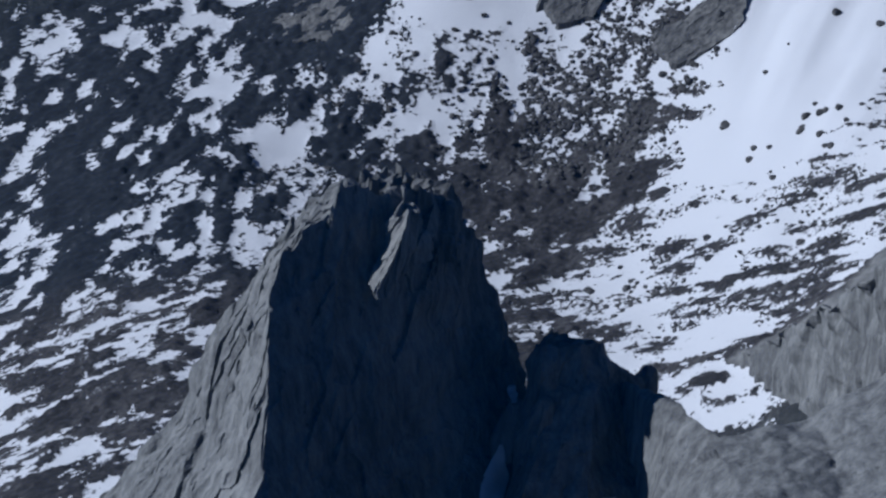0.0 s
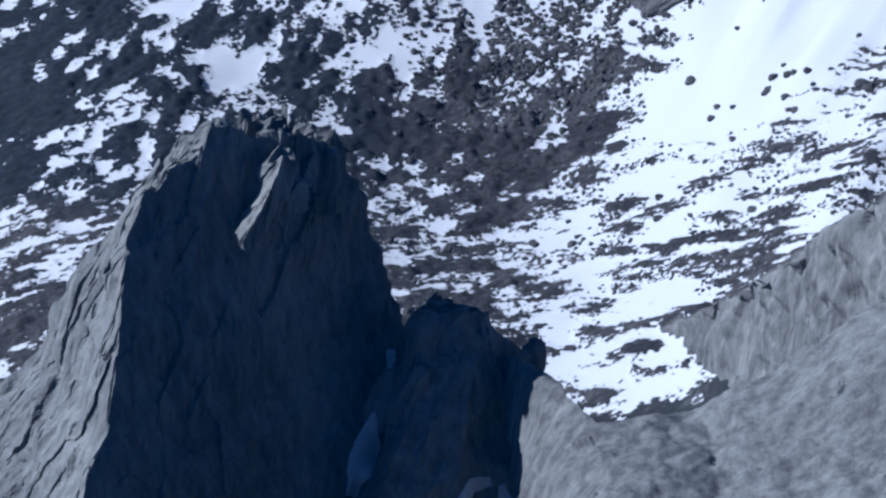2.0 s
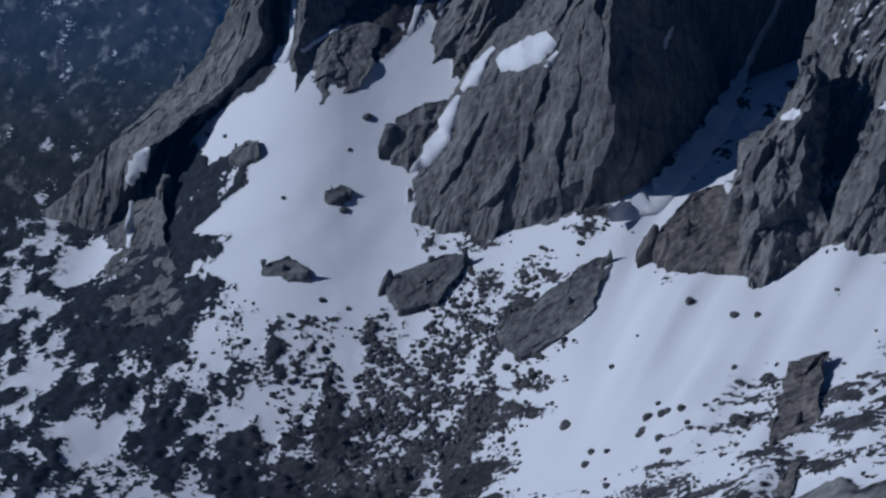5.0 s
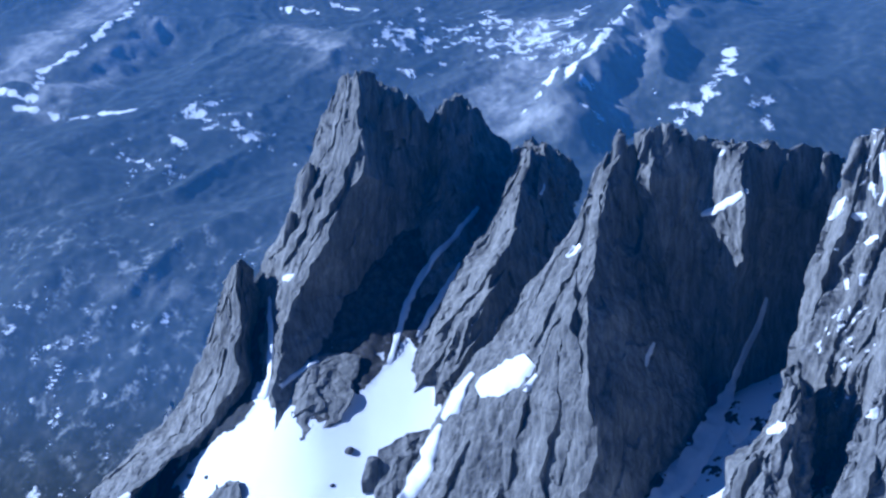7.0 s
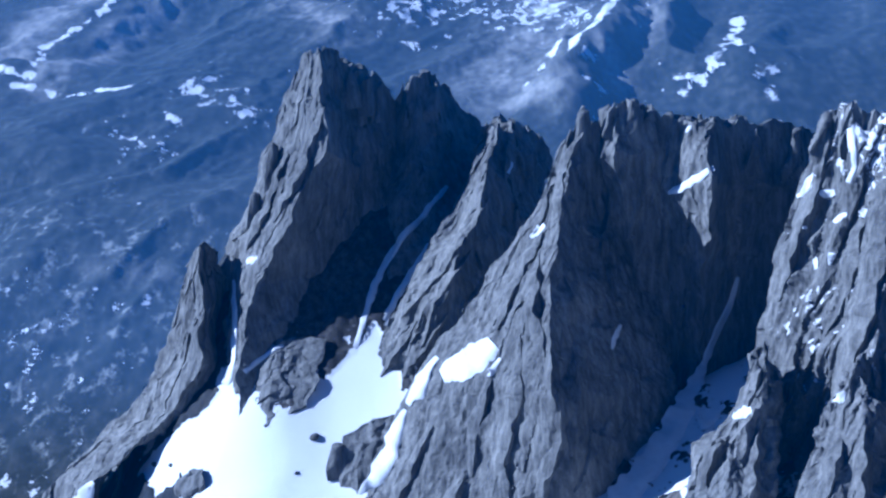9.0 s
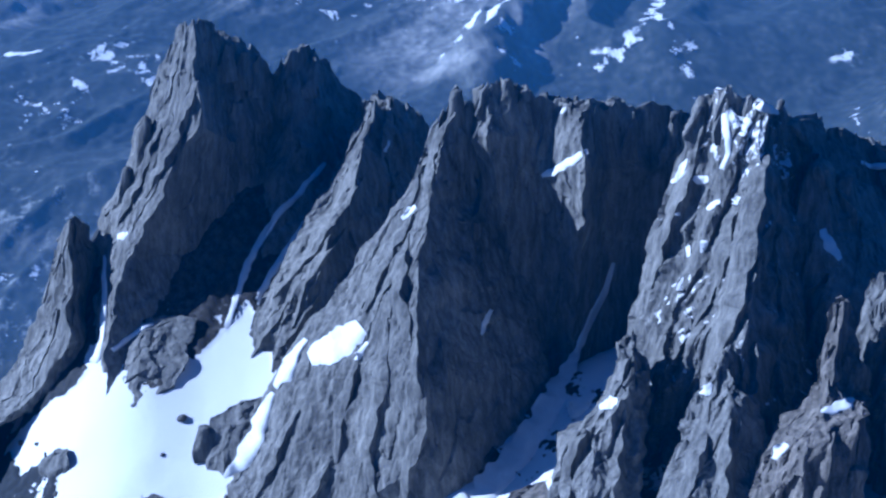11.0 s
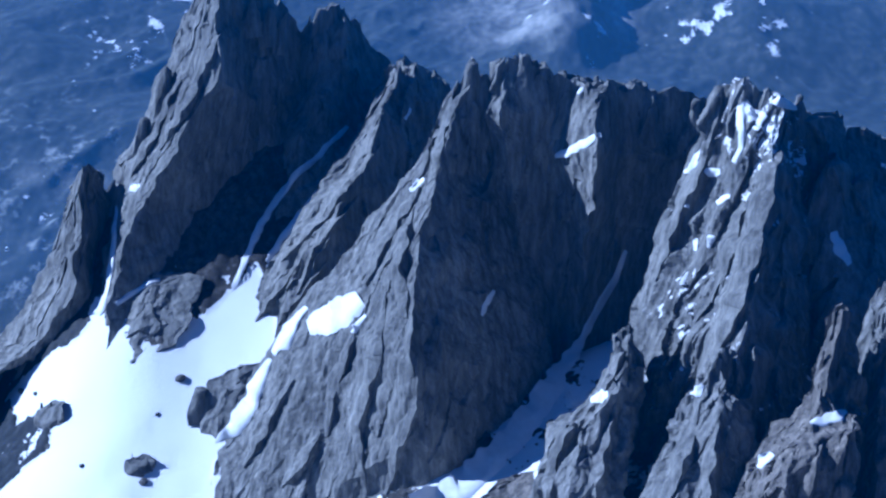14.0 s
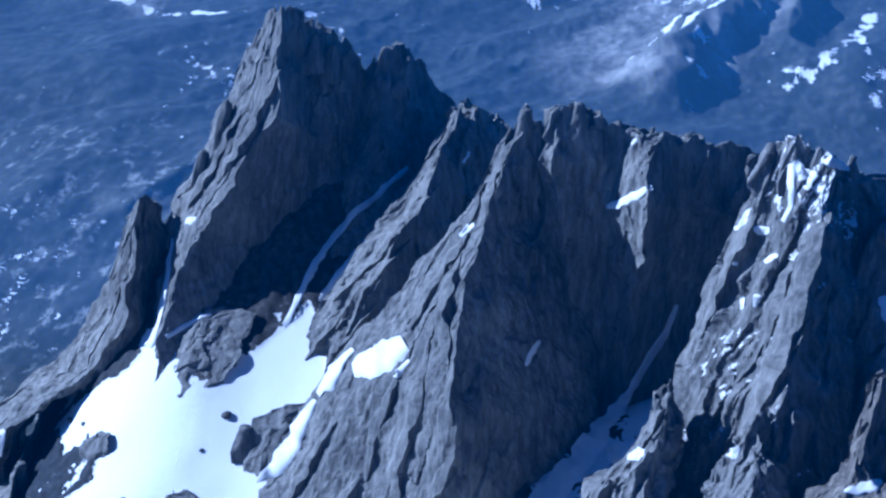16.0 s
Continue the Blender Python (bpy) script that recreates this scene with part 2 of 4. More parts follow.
def rock_mass(name, cage, label, category, mat=None, step=1.1, rough=1.0, flute=1.0, dust=0.0, seed=0, closed=True, skirt=70, blobs=(), crest=1.0, warp=1.0, parent=None):
    """A crag from rings of ridge points, top to bottom, fluted and broken by noise. dust: how much snow lies on its ledges."""
    cage = [list(r) for r in cage]
    if closed and skirt:
        mid = np.mean(cage[0], 0)
        cage.insert(0, [tuple(mid + (np.array(p) - mid) * 0.3 + (0, 0, 1.5)) for p in cage[0]])
        mid = np.mean(cage[-1], 0)
        cage.append([tuple(np.array(p) + (np.array(p) - mid) * (0.05, 0.05, 0) - (0, 0, skirt)) for p in cage[-1]])
    v = refine(cage, step, closed)
    rows, cols = v.shape[:2]
    if closed:
        out = v - v.mean(1, keepdims=True)
        out[..., 2] = 0
        out /= np.linalg.norm(out, axis=-1, keepdims=True) + 1e-6
    else:
        out = grid_normals(v, False)
    p = v.reshape(-1, 3)
    # wander, so that no edge runs straight
    p = p + rough * warp * (np.stack([fbm(p / 13 + 31 * k, 3, seed + 50 + k) for k in range(3)], 1) - 0.5) * (9, 4, 7)
    lean = p - (1, 0, 0) * (0.3 * p[:, 2:])
    big = fbm(lean * (0.045, 0.045, 0.014), 3, seed) - 0.5
    wide = fbm(lean * (0.075, 0.075, 0.013), 2, seed + 10, 0.5, True) - 0.6
    ribs = fbm(lean * (0.17, 0.17, 0.02), 3, seed + 20, 0.6, True) - 0.6
    blocks = facets(lean * (0.10, 0.10, 0.022), seed)
    chips = facets(lean * (0.3, 0.3, 0.06) + 0.3 * blocks[:, None], seed + 5)
    cracks = fbm(p * (0.3, 0.3, 0.16), 4, seed + 40, 0.6) - 0.5
    d = rough * (7.0 * big + flute * (8.0 * wide + 2.6 * ribs) + (1.2 + 1.6 * flute) * blocks + 0.45 * chips + 1.3 * cracks)
    top = np.exp(-((np.arange(rows) / max(rows * 0.14, 1)) ** 2)).repeat(cols) if closed else np.zeros(len(p))
    rise = rough * (3.0 * (fbm(p * (0.16, 0.16, 0.05), 3, seed + 60, 0.5) - 0.5) + 0.5 * chips + crest * top * (9 * (fbm(p * (0.14, 0.14, 0.02), 3, seed + 70, 0.6) - 0.5) + 7 * facets(p * (0.2, 0.2, 0.01), seed + 71)))
    p = p + out.reshape(-1, 3) * d[:, None]
    p[:, 2] += rise
    v = p.reshape(rows, cols, 3)
    n = grid_normals(v, closed).reshape(-1, 3)
    nz = np.abs(n[:, 2])
    snow = dust * (0.35 + 1.3 * (nz - 0.55)) + dust * 1.2 * (fbm(p * (0.09, 0.09, 0.05), 3, seed + 80) - 0.5) if dust else np.zeros(len(p))
    for bx, by, bz, br, amp in blobs:
        snow = snow + amp * np.exp(-((p - (bx, by, bz)) ** 2).sum(1) / br ** 2)
    quads = grid_quads(rows, cols, closed)
    if closed:
        top = len(p)
        p = np.concatenate([p, p[:cols].mean(0, keepdims=True) + (0, 0, 0.8)])
        snow = np.append(snow, snow[:cols].mean())
        ring = np.arange(cols)
        cap = np.stack([np.full(cols, top), ring, (ring + 1) % cols, (ring + 1) % cols], -1)
        faces = [tuple(q) for q in quads] + [tuple(q[:3]) for q in cap]
        me = bpy.data.meshes.new(name)
        me.from_pydata(p.tolist(), [], faces)
        me.polygons.foreach_set("use_smooth", np.full(len(me.polygons), False))
        a = me.attributes.new("snow", "FLOAT", "POINT")
        a.data.foreach_set("value", np.ascontiguousarray(snow, np.float32))
        me.materials.append(mat or GREY_ROCK)
    else:
        me = mesh_from(name, p, quads, mat or GREY_ROCK, {"snow": snow})
    ob = new(name, me)
    if parent:
        ob.parent = parent
        return ob
    return tagged(ob, label, category)


# ---------------------------------------------------------------- ground
def ground_height(x, y):
    """The bowl under the towers, its slope to the east, and the valley behind."""
    back = step_smooth(-220, -70, x) * (1 - step_smooth(30, 110, x)) * (1 - step_smooth(1530, 1700, y))
    z = -135 + 190 * np.tanh(0.9 * soft_plus(x + 30, 25) / 190) * (1 - step_smooth(1350, 1600, y))
    z = z + 0.3 * soft_plus(y - 1250, 30) * step_smooth(30, 110, x) * (1 - step_smooth(1340, 1500, y))
    z = z + back * (0.4 * soft_plus(y - 1250, 40) + 0.5 * soft_plus(y - 1400, 30))
    z = z + 0.22 * soft_plus(1180 - y, 40)
    z = z - 0.12 * soft_plus(y - 1480, 60) - 0.06 * soft_plus(y - 2400, 100)
    z = z + 0.17 * soft_plus(y - 3800, 80)
    z = z - 70 * step_smooth(-200, -420, x) * (1 - step_smooth(1300, 1700, y))
    return z


SNOW_BLOBS_A = [  # x, y, radius across, radius along, more or less snow
    (-79, 1424, 44, 31, 1.5), (-56, 1350, 31, 23, 0.9), (-110, 1354, 32, 22, 0.8), (-38, 1461, 17, 19, 1.2), (-118, 1464, 28, 19, 1.3),
    (60, 1235, 26, 57, 1.3), (101, 1201, 30, 46, 1.2), (143, 1147, 34, 58, 1.2), (72, 1156, 33, 44, 0.7), (25, 1332, 16, 13, 0.6),
    (91, 1306, 17, 15, 0.9), (-67, 1500, 27, 13, -1.6), (-20, 1500, 18, 12, -1.6), (-145, 1444, 19, 29, -0.9),
]
SNOW_BLOBS_B = [
    (-178, 1462, 30, 69, -0.9), (-160, 1370, 33, 29, -0.9), (-100, 1289, 33, 15, -0.2), (-93, 1248, 51, 25, -0.35), (-185, 1319, 35, 38, -0.4),
    (-245, 1570, 20, 52, 0.5), (-224, 1367, 18, 38, 0.4), (-84, 1227, 46, 38, -0.65), (-16, 1185, 22, 32, -0.4), (-271, 1358, 68, 102, -0.35),
    (-190, 1284, 20, 23, 0.4), (46, 1159, 43, 68, 0.9), (67, 1037, 30, 24, 0.35), (4, 1052, 37, 25, 0.15), (12, 978, 28, 28, 0.35),
    (-56, 1026, 55, 43, -0.1), (-207, 1376, 37, 26, -0.4), (-67, 1481, 21, 10, -1.6), (-301, 1340, 84, 160, -0.3), (-265, 1051, 67, 140, -0.3),
    (-55, 1284, 62, 50, 0.45),
]
SNOW_BLOBS_C = [
    (-90, 1205, 45, 22, -0.6), (-48, 1180, 25, 22, -0.45), (-8, 1182, 14, 18, -0.7), (-155, 1272, 18, 30, -0.75), (-61, 1121, 30, 14, -0.35), (-105, 1105, 30, 14, -0.45),
    (-93, 1026, 40, 25, -0.35), (14, 1096, 20, 14, -0.25), (86, 1301, 22, 12, 1.6), (62, 1292, 16, 13, 1.4), (-195, 1276, 22, 14, 0.8), (-228, 1335, 9, 24, 0.9), (-114, 1285, 22, 14, 0.5), (16, 1039, 25, 14, 0.4),
    (-10, 989, 25, 18, 0.5), (14, 898, 25, 25, 0.8), (-81, 1115, 12, 8, 0.5), (-136, 1215, 10, 8, 0.6), (-274, 1424, 22, 10, 0.7), (-231, 1435, 14, 10, 0.7),
    (-315, 1451, 20, 12, 0.7), (-243, 1565, 16, 22, 2.4), (-211, 1475, 11, 20, 1.5),
]
# snow left in far gullies: half width, how much, and the line it lies along
FAR_SNOW_A = [
    (4.0, 1.3, [(117, 2821), (148, 2922), (190, 3128)]),
    (4.1, 1.2, [(116, 2785), (128, 2745), (125, 2662), (132, 2631)]),
    (3.3, 1.1, [(67, 2728), (83, 2797), (104, 2867)]),
    (7.7, 0.9, [(72, 3275), (106, 3254), (134, 3209), (158, 3384)]),
    (4.2, 1.0, [(46, 3492), (59, 3351), (89, 3306)]),
    (4.2, 1.0, [(19, 3206), (38, 3268), (57, 3280)]),
    (3.9, 1.1, [(122, 3017), (138, 3093)]),
    (3.1, 1.0, [(47, 3152), (52, 3050)]),
    (5.4, 1.1, [(237, 2716), (267, 2894), (282, 2997)]),
    (3.5, 1.1, [(271, 2881), (271, 2713)]),
    (3.5, 1.0, [(234, 2704), (246, 2696)]),
    (3.4, 1.2, [(205, 2705), (224, 2676)]),
    (2.7, 1.0, [(203, 2650), (213, 2668)]),
    (3.4, 1.2, [(270, 2656), (292, 2671)]),
]
FAR_SNOW_B = [
    (3.3, 1.1, [(279, 2616), (276, 2576)]),
    (4.3, 1.2, [(-400, 2882), (-426, 3163), (-398, 3289), (-388, 3345), (-377, 3436), (-380, 3742)]),
    (4.4, 1.2, [(-429, 2864), (-402, 2846), (-391, 2846)]),
    (3.1, 1.1, [(-407, 2814), (-340, 2745), (-320, 2753), (-285, 2701)]),
    (3.6, 1.1, [(-221, 2754), (-213, 2780)]),
    (2.8, 0.9, [(-232, 2636), (-222, 2707)]),
    (2.6, 0.9, [(-242, 2572), (-228, 2543)]),
    (2.6, 0.8, [(-250, 2492), (-241, 2498)]),
    (2.6, 0.8, [(-180, 2682), (-163, 2551)]),
    (3.8, 1.0, [(-193, 3746), (-156, 3711)]),
    (3.7, 1.0, [(-137, 3759), (-86, 3671)]),
    (3.5, 1.0, [(-137, 3419), (-130, 3414)]),
    (4.0, 0.9, [(-59, 3307), (-64, 3129)]),
    (3.3, 1.0, [(-28, 3666), (-24, 3276)]),
    (4.9, 0.9, [(-38, 3202), (-5, 3212)]),
    (3.1, 0.9, [(-52, 3050), (-35, 3006)]),
]
FAR_SNOW_C = [
    (3.1, 0.9, [(-6, 3074), (-9, 3021)]),
    (35.0, 0.8, [(38, 3256), (123, 3093)]),
    (24.1, 0.68, [(-52, 3195), (-17, 3192)]),
    (17.2, 0.62, [(-227, 2696), (-170, 2590)]),
    (14.0, 0.45, [(-287, 2531), (-232, 2446)]),
    (2.1, 1.0, [(-228, 2014), (-218, 2018)]),
    (3.5, 0.6, [(-223, 1933), (-196, 1943)]),
    (1.9, 1.0, [(-275, 1809), (-269, 1804)]),
    (7.3, 0.4, [(-235, 1711), (-252, 1685)]),
    (7.2, 0.4, [(-276, 1682), (-235, 1648)]),
    (21.4, 0.36, [(-296, 1882), (-230, 1832)]),
    (4.0, 0.7, [(398, 2655), (433, 2641)]),
    (2.9, 0.75, [(401, 2470), (385, 2321)]),
]
FAR_RIDGES = [  # height, half width and the line of the crest
    (31, 29, [(104, 2640), (120, 2780), (156, 2940), (200, 3150), (260, 3420)]),
    (13, 42, [(-420, 2860), (-396, 3160), (-352, 3480)]),
    (12, 36, [(262, 2640), (290, 2900), (330, 3100)]),
]
BARE_SLOPES = [
    (28.2, 1.3, [(-455, 3134), (-443, 3393), (-408, 3740)]),
    (18.1, 1.3, [(-375, 2821), (-361, 3249), (-326, 3434)]),
    (12.3, 1.6, [(144, 2796), (148, 2696)]),
    (18.0, 0.9, [(173, 2874), (200, 3028), (240, 3176)]),
    (42.4, 0.8, [(39, 2751), (77, 2955), (104, 3218)]),
    (23.0, 0.7, [(92, 2634), (53, 2684)]),
    (25.9, 0.8, [(-167, 3337), (-114, 3052)]),
    (9.7, 0.3, [(-238, 2028), (-193, 2005)]),
]

# the unbroken snowfield under the towers, in plan
SNOWFIELD = [(-157, 1507), (-138, 1498), (-120, 1485), (-107, 1480), (-97, 1482), (-90, 1464), (-70, 1456), (-58, 1460), (-44, 1470), (-26, 1486), (-19, 1470), (-8, 1442),
             (-26, 1412), (-38, 1398), (-40, 1378), (-30, 1362), (-2, 1346), (20, 1336), (34, 1330), (22, 1318), (-12, 1336), (-48, 1336), (-80, 1330), (-110, 1345), (-125, 1372),
             (-146, 1392), (-128, 1405), (-150, 1428), (-124, 1432), (-122, 1448), (-146, 1470)]
# pale scree below the near crest
PALE_SCREE = [(9, 934), (38, 930), (62, 938), (120, 975), (170, 840), (44, 836), (30, 884), (15, 920)]
FIELD = {}


def field_at(key, x, y):
    i, j = np.searchsorted(FIELD["xs"], x) - 1, np.searchsorted(FIELD["ys"], y) - 1
    fx = (x - FIELD["xs"][i]) / (FIELD["xs"][i + 1] - FIELD["xs"][i])
    fy = (y - FIELD["ys"][j]) / (FIELD["ys"][j + 1] - FIELD["ys"][j])
    g = FIELD[key]
    return float((g[j, i] * (1 - fx) + g[j, i + 1] * fx) * (1 - fy) + (g[j + 1, i] * (1 - fx) + g[j + 1, i + 1] * fx) * fy)


def height_at(x, y):
    return field_at("z", x, y)


def snow_at(x, y):
    return field_at("snow", x, y)


def along_lines(x, y, lines):
    """How near each place is to any of the lines, at most the line's own strength."""
    most = np.zeros(len(x))
    for r, amp, line in lines:
        for (ax, ay), (bx, by) in zip(line, line[1:]):
            ux, uy, px, py = bx - ax, (by - ay) * 0.33, x - ax, (y - ay) * 0.33
            k = np.clip((px * ux + py * uy) / (ux * ux + uy * uy + 1e-6), 0, 1)
            most = np.maximum(most, amp * np.exp(-((px - k * ux) ** 2 + (py - k * uy) ** 2) / r ** 2))
    return most


def inside_outline(x, y, outline):
    """Metres inside an outline in plan, negative outside it."""
    near = np.full(len(x), 1e9)
    odd = np.zeros(len(x), bool)
    for (ax, ay), (bx, by) in zip(outline, outline[1:] + outline[:1]):
        ux, uy, px, py = bx - ax, by - ay, x - ax, y - ay
        k = np.clip((px * ux + py * uy) / (ux * ux + uy * uy), 0, 1)
        near = np.minimum(near, np.hypot(px - k * ux, py - k * uy))
        odd ^= ((ay > y) != (by > y)) & (px < ux * (y - ay) / (uy if uy else 1e-9))
    return np.where(odd, near, -near)


def build_ground():
    def spread(edges):
        return np.concatenate([np.arange(a, b, s) for a, b, s in edges])

    xs = spread([(-2600, -900, 100), (-900, -420, 8), (-420, -280, 3.5), (-280, 240, 1.7), (240, 500, 4), (500, 900, 12), (900, 2601, 100)])
    ys = spread([(-900, 860, 40), (860, 930, 5), (930, 1520, 1.7), (1520, 1700, 4), (1700, 3900, 9), (3900, 4601, 50)])
    x, y = (a.ravel() for a in np.meshgrid(xs, ys))
    flat = np.stack([x, y, 0 * x], 1)
    bowl = (1 - step_smooth(1480, 1640, y)) * step_smooth(820, 930, y)
    valley = step_smooth(1560, 1900, y)
    # snow cover
    cover = 0.43 + 0.07 * step_smooth(-60, 60, x)
    for bx, by, rx, ry, amp in SNOW_BLOBS_A + SNOW_BLOBS_B + SNOW_BLOBS_C:
        cover += (amp if amp > 0 else 0.7 * amp) * np.exp(-((x - bx) / rx) ** 2 - ((y - by) / ry) ** 2)
    cover = np.clip(cover, -0.3, 1.7)
    terrace = np.stack([x / 17, (y + 1.2 * soft_plus(x + 20, 20)) / 11, 0 * x], 1)
    blotch = np.stack([x / 9.5, y / 15, 0 * x], 1)
    east = np.maximum(step_smooth(-50, 40, x), 1 - step_smooth(1090, 1190, y))
    patch = (fbm(terrace + 3, 5, 5, 0.68) - 0.5) * east + 1.15 * (fbm(blotch + 8, 5, 6, 0.7) - 0.5) * (1 - east)
    bowl_snow = cover + 3.3 * patch
    behind = y > 1560
    far = np.full(len(x), -0.32)
    far[behind] += along_lines(x[behind], y[behind], [(1.7 * r, amp, line) for r, amp, line in FAR_SNOW_A + FAR_SNOW_B + FAR_SNOW_C]) * (0.05 + 1.55 * fbm(flat[behind] * (1 / 5, 1 / 14, 1) + 4, 3, 17, 0.65))
    far = far + 2.5 * (fbm(flat * (1 / 9, 1 / 24, 1) + 9, 5, 15, 0.62) - 0.5)
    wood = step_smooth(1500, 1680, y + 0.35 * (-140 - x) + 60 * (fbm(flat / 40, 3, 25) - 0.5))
    # unseen foreground and sides get the dark wood colour, added to cut bounced light
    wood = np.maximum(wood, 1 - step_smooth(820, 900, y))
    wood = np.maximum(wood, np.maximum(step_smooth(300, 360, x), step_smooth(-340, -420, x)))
    bare = np.zeros(len(x))
    bare[behind] = along_lines(x[behind], y[behind], BARE_SLOPES)
    bare = np.clip(bare * (0.25 + 2.8 * (fbm(flat * (1 / 25, 1 / 60, 1), 5, 51, 0.6) - 0.25)), 0, 1)
    scrub = step_smooth(-60, -150, x + 30 * (fbm(flat / 45, 3, 27) - 0.5)) * step_smooth(1000, 1080, y + 0.4 * x)
    inside = inside_outline(x, y, SNOWFIELD)
    ragged = 4.5 * (fbm(flat / 5.5, 4, 29, 0.6) - 0.5) + 9 * (fbm(flat / 24, 3, 28) - 0.5)
    bowl_snow = np.where(inside + ragged > 0, np.maximum(bowl_snow, 0.5 + 0.35 * (inside + ragged)), bowl_snow - 0.8 * step_smooth(-7, -1, inside) * step_smooth(1400, 1425, y))
    bowl_snow = bowl_snow - 1.6 * step_smooth(1486, 1500, y) * (inside + ragged < 0) * step_smooth(-150, -130, x)
    scree_slope = inside_outline(x, y, PALE_SCREE) + 14 * (fbm(flat / 14, 4, 63, 0.6) - 0.5)
    pale = step_smooth(-3, 3, scree_slope)
    bowl_snow = bowl_snow - 2.0 * pale
    snow = bowl_snow * (1 - wood) + far * wood * (1 - pale)
    # relief: rock stands proud of the snow that fills the hollows
    stony = np.clip(0.75 - bowl_snow, 0, 1)
    z = ground_height(x, y)
    z = z + bowl * (5.0 * stony * (fbm(flat / 9, 4, 31, 0.55) - 0.25) + 1.7 * stony * (facets(flat * (1 / 5, 1 / 6, 1), 33) + 0.3) + 7 * (fbm(flat / 60, 3, 35) - 0.5))
    # shallow flutes in the steep eastern snow
    z = z + bowl * step_smooth(30, 70, x) * 17.0 * (fbm(np.stack([(0.9 * x - 0.42 * y) / 26, (0.42 * x + 0.9 * y) / 130, 0 * x], 1) + 2, 2, 37, 0.4) - 0.5)
    wander = flat + 60 * (np.stack([fbm(flat / 140 + 5, 2, 61), fbm(flat / 140 + 9, 2, 62), 0 * x], 1) - 0.5)
    hills = 55 * (fbm(wander * (1 / 420, 1 / 520, 1), 3, 41, 0.42) - 0.5)
    slant = np.stack([(wander[:, 0] - 0.22 * wander[:, 1]) / 170, (wander[:, 1] + 0.3 * wander[:, 0]) / 620, 0 * x], 1)
    hills = hills + 44 * (fbm(slant, 5, 45, 0.42, True) - 0.6) + 7 * (fbm(wander * (1 / 30, 1 / 60, 1), 4, 47, 0.55) - 0.5)
    z = z + valley * hills
    # far ridges, steep on their eastern side
    for high, wide, line in FAR_RIDGES:
        z[behind] += high * along_lines(x[behind] + 44 * (fbm(flat[behind] * (1 / 45, 1 / 80, 1), 4, 67, 0.55) - 0.5), y[behind], [(wide, 1.0, line)])
    v = np.stack([x, y, z], 1)
    quads = grid_quads(len(ys), len(xs))[:, ::-1]
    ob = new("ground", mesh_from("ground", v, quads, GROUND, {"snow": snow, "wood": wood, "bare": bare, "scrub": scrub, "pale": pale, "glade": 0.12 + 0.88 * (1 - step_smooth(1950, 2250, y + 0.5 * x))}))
    FIELD.update(xs=xs, ys=ys, z=z.reshape(len(ys), len(xs)), snow=snow.reshape(len(ys), len(xs)))
    tagged(ob, "snow-patched rocky bowl falling away to a dark wooded valley", "ground", kind="structure")


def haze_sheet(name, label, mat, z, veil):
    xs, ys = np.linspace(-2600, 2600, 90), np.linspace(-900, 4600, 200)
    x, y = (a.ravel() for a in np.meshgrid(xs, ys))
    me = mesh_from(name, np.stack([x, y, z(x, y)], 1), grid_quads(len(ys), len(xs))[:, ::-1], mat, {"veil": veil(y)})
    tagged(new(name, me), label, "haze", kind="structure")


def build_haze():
    """Flat part-clear sheets whose blue stands in for hazy air: one over the woods, denser farther off, and a thinner
    one added above the summits.
    """
    haze_sheet("valley_haze_sheet", "blue see-through sheet standing in for haze over the wooded valley", HAZE,
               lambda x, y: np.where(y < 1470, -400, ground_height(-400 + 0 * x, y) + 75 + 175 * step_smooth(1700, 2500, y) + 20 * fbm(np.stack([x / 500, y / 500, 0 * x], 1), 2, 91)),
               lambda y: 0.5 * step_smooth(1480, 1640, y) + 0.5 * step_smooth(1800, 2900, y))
    # added sheet, not a real layer: tints shaded rock blue like air light
    haze_sheet("airlight_sheet", "faint blue see-through sheet added above the summits to tint the shade", AIRLIGHT_TINT,
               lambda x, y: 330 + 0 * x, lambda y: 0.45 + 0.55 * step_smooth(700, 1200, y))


build_ground()

# ---------------------------------------------------------------- crags
FIRST_PEAK = [
    [(-158, 594, 246), (-151, 580, 257), (-133, 586, 251), (-119, 602, 242), (-138, 627, 232)],
    [(-172, 600, 225), (-167, 570, 244), (-138, 580, 237), (-111, 606, 221), (-142, 656, 198)],
    [(-188, 606, 196), (-172, 556, 225), (-143, 570, 211), (-104, 608, 197), (-146, 668, 184)],
    [(-206, 606, 159), (-173, 544, 201), (-146, 560, 184), (-98, 608, 178), (-152, 678, 154)],
    [(-249, 610, 106), (-181, 522, 166), (-149, 540, 152), (-90, 592, 136), (-170, 690, 105)],
    [(-298, 610, 40), (-198, 492, 110), (-151, 506, 100), (-75, 574, 66), (-186, 700, 35)],
]
FIRST_SHOULDER = [
    [(-99, 590, 192), (-94, 582, 201), (-86, 582, 204), (-81, 584, 203), (-90, 602, 192)],
    [(-101, 584, 177), (-94, 572, 186), (-80, 572, 191), (-63, 590, 184), (-82, 610, 170)],
    [(-103, 578, 166), (-98, 560, 172), (-81, 560, 173), (-59, 588, 168), (-81, 618, 161)],
    [(-108, 572, 146), (-103, 552, 158), (-83, 553, 167), (-54, 580, 156), (-81, 625, 142)],
    [(-113, 550, 106), (-103, 528, 115), (-79, 530, 126), (-48, 560, 102), (-80, 620, 92)],
]
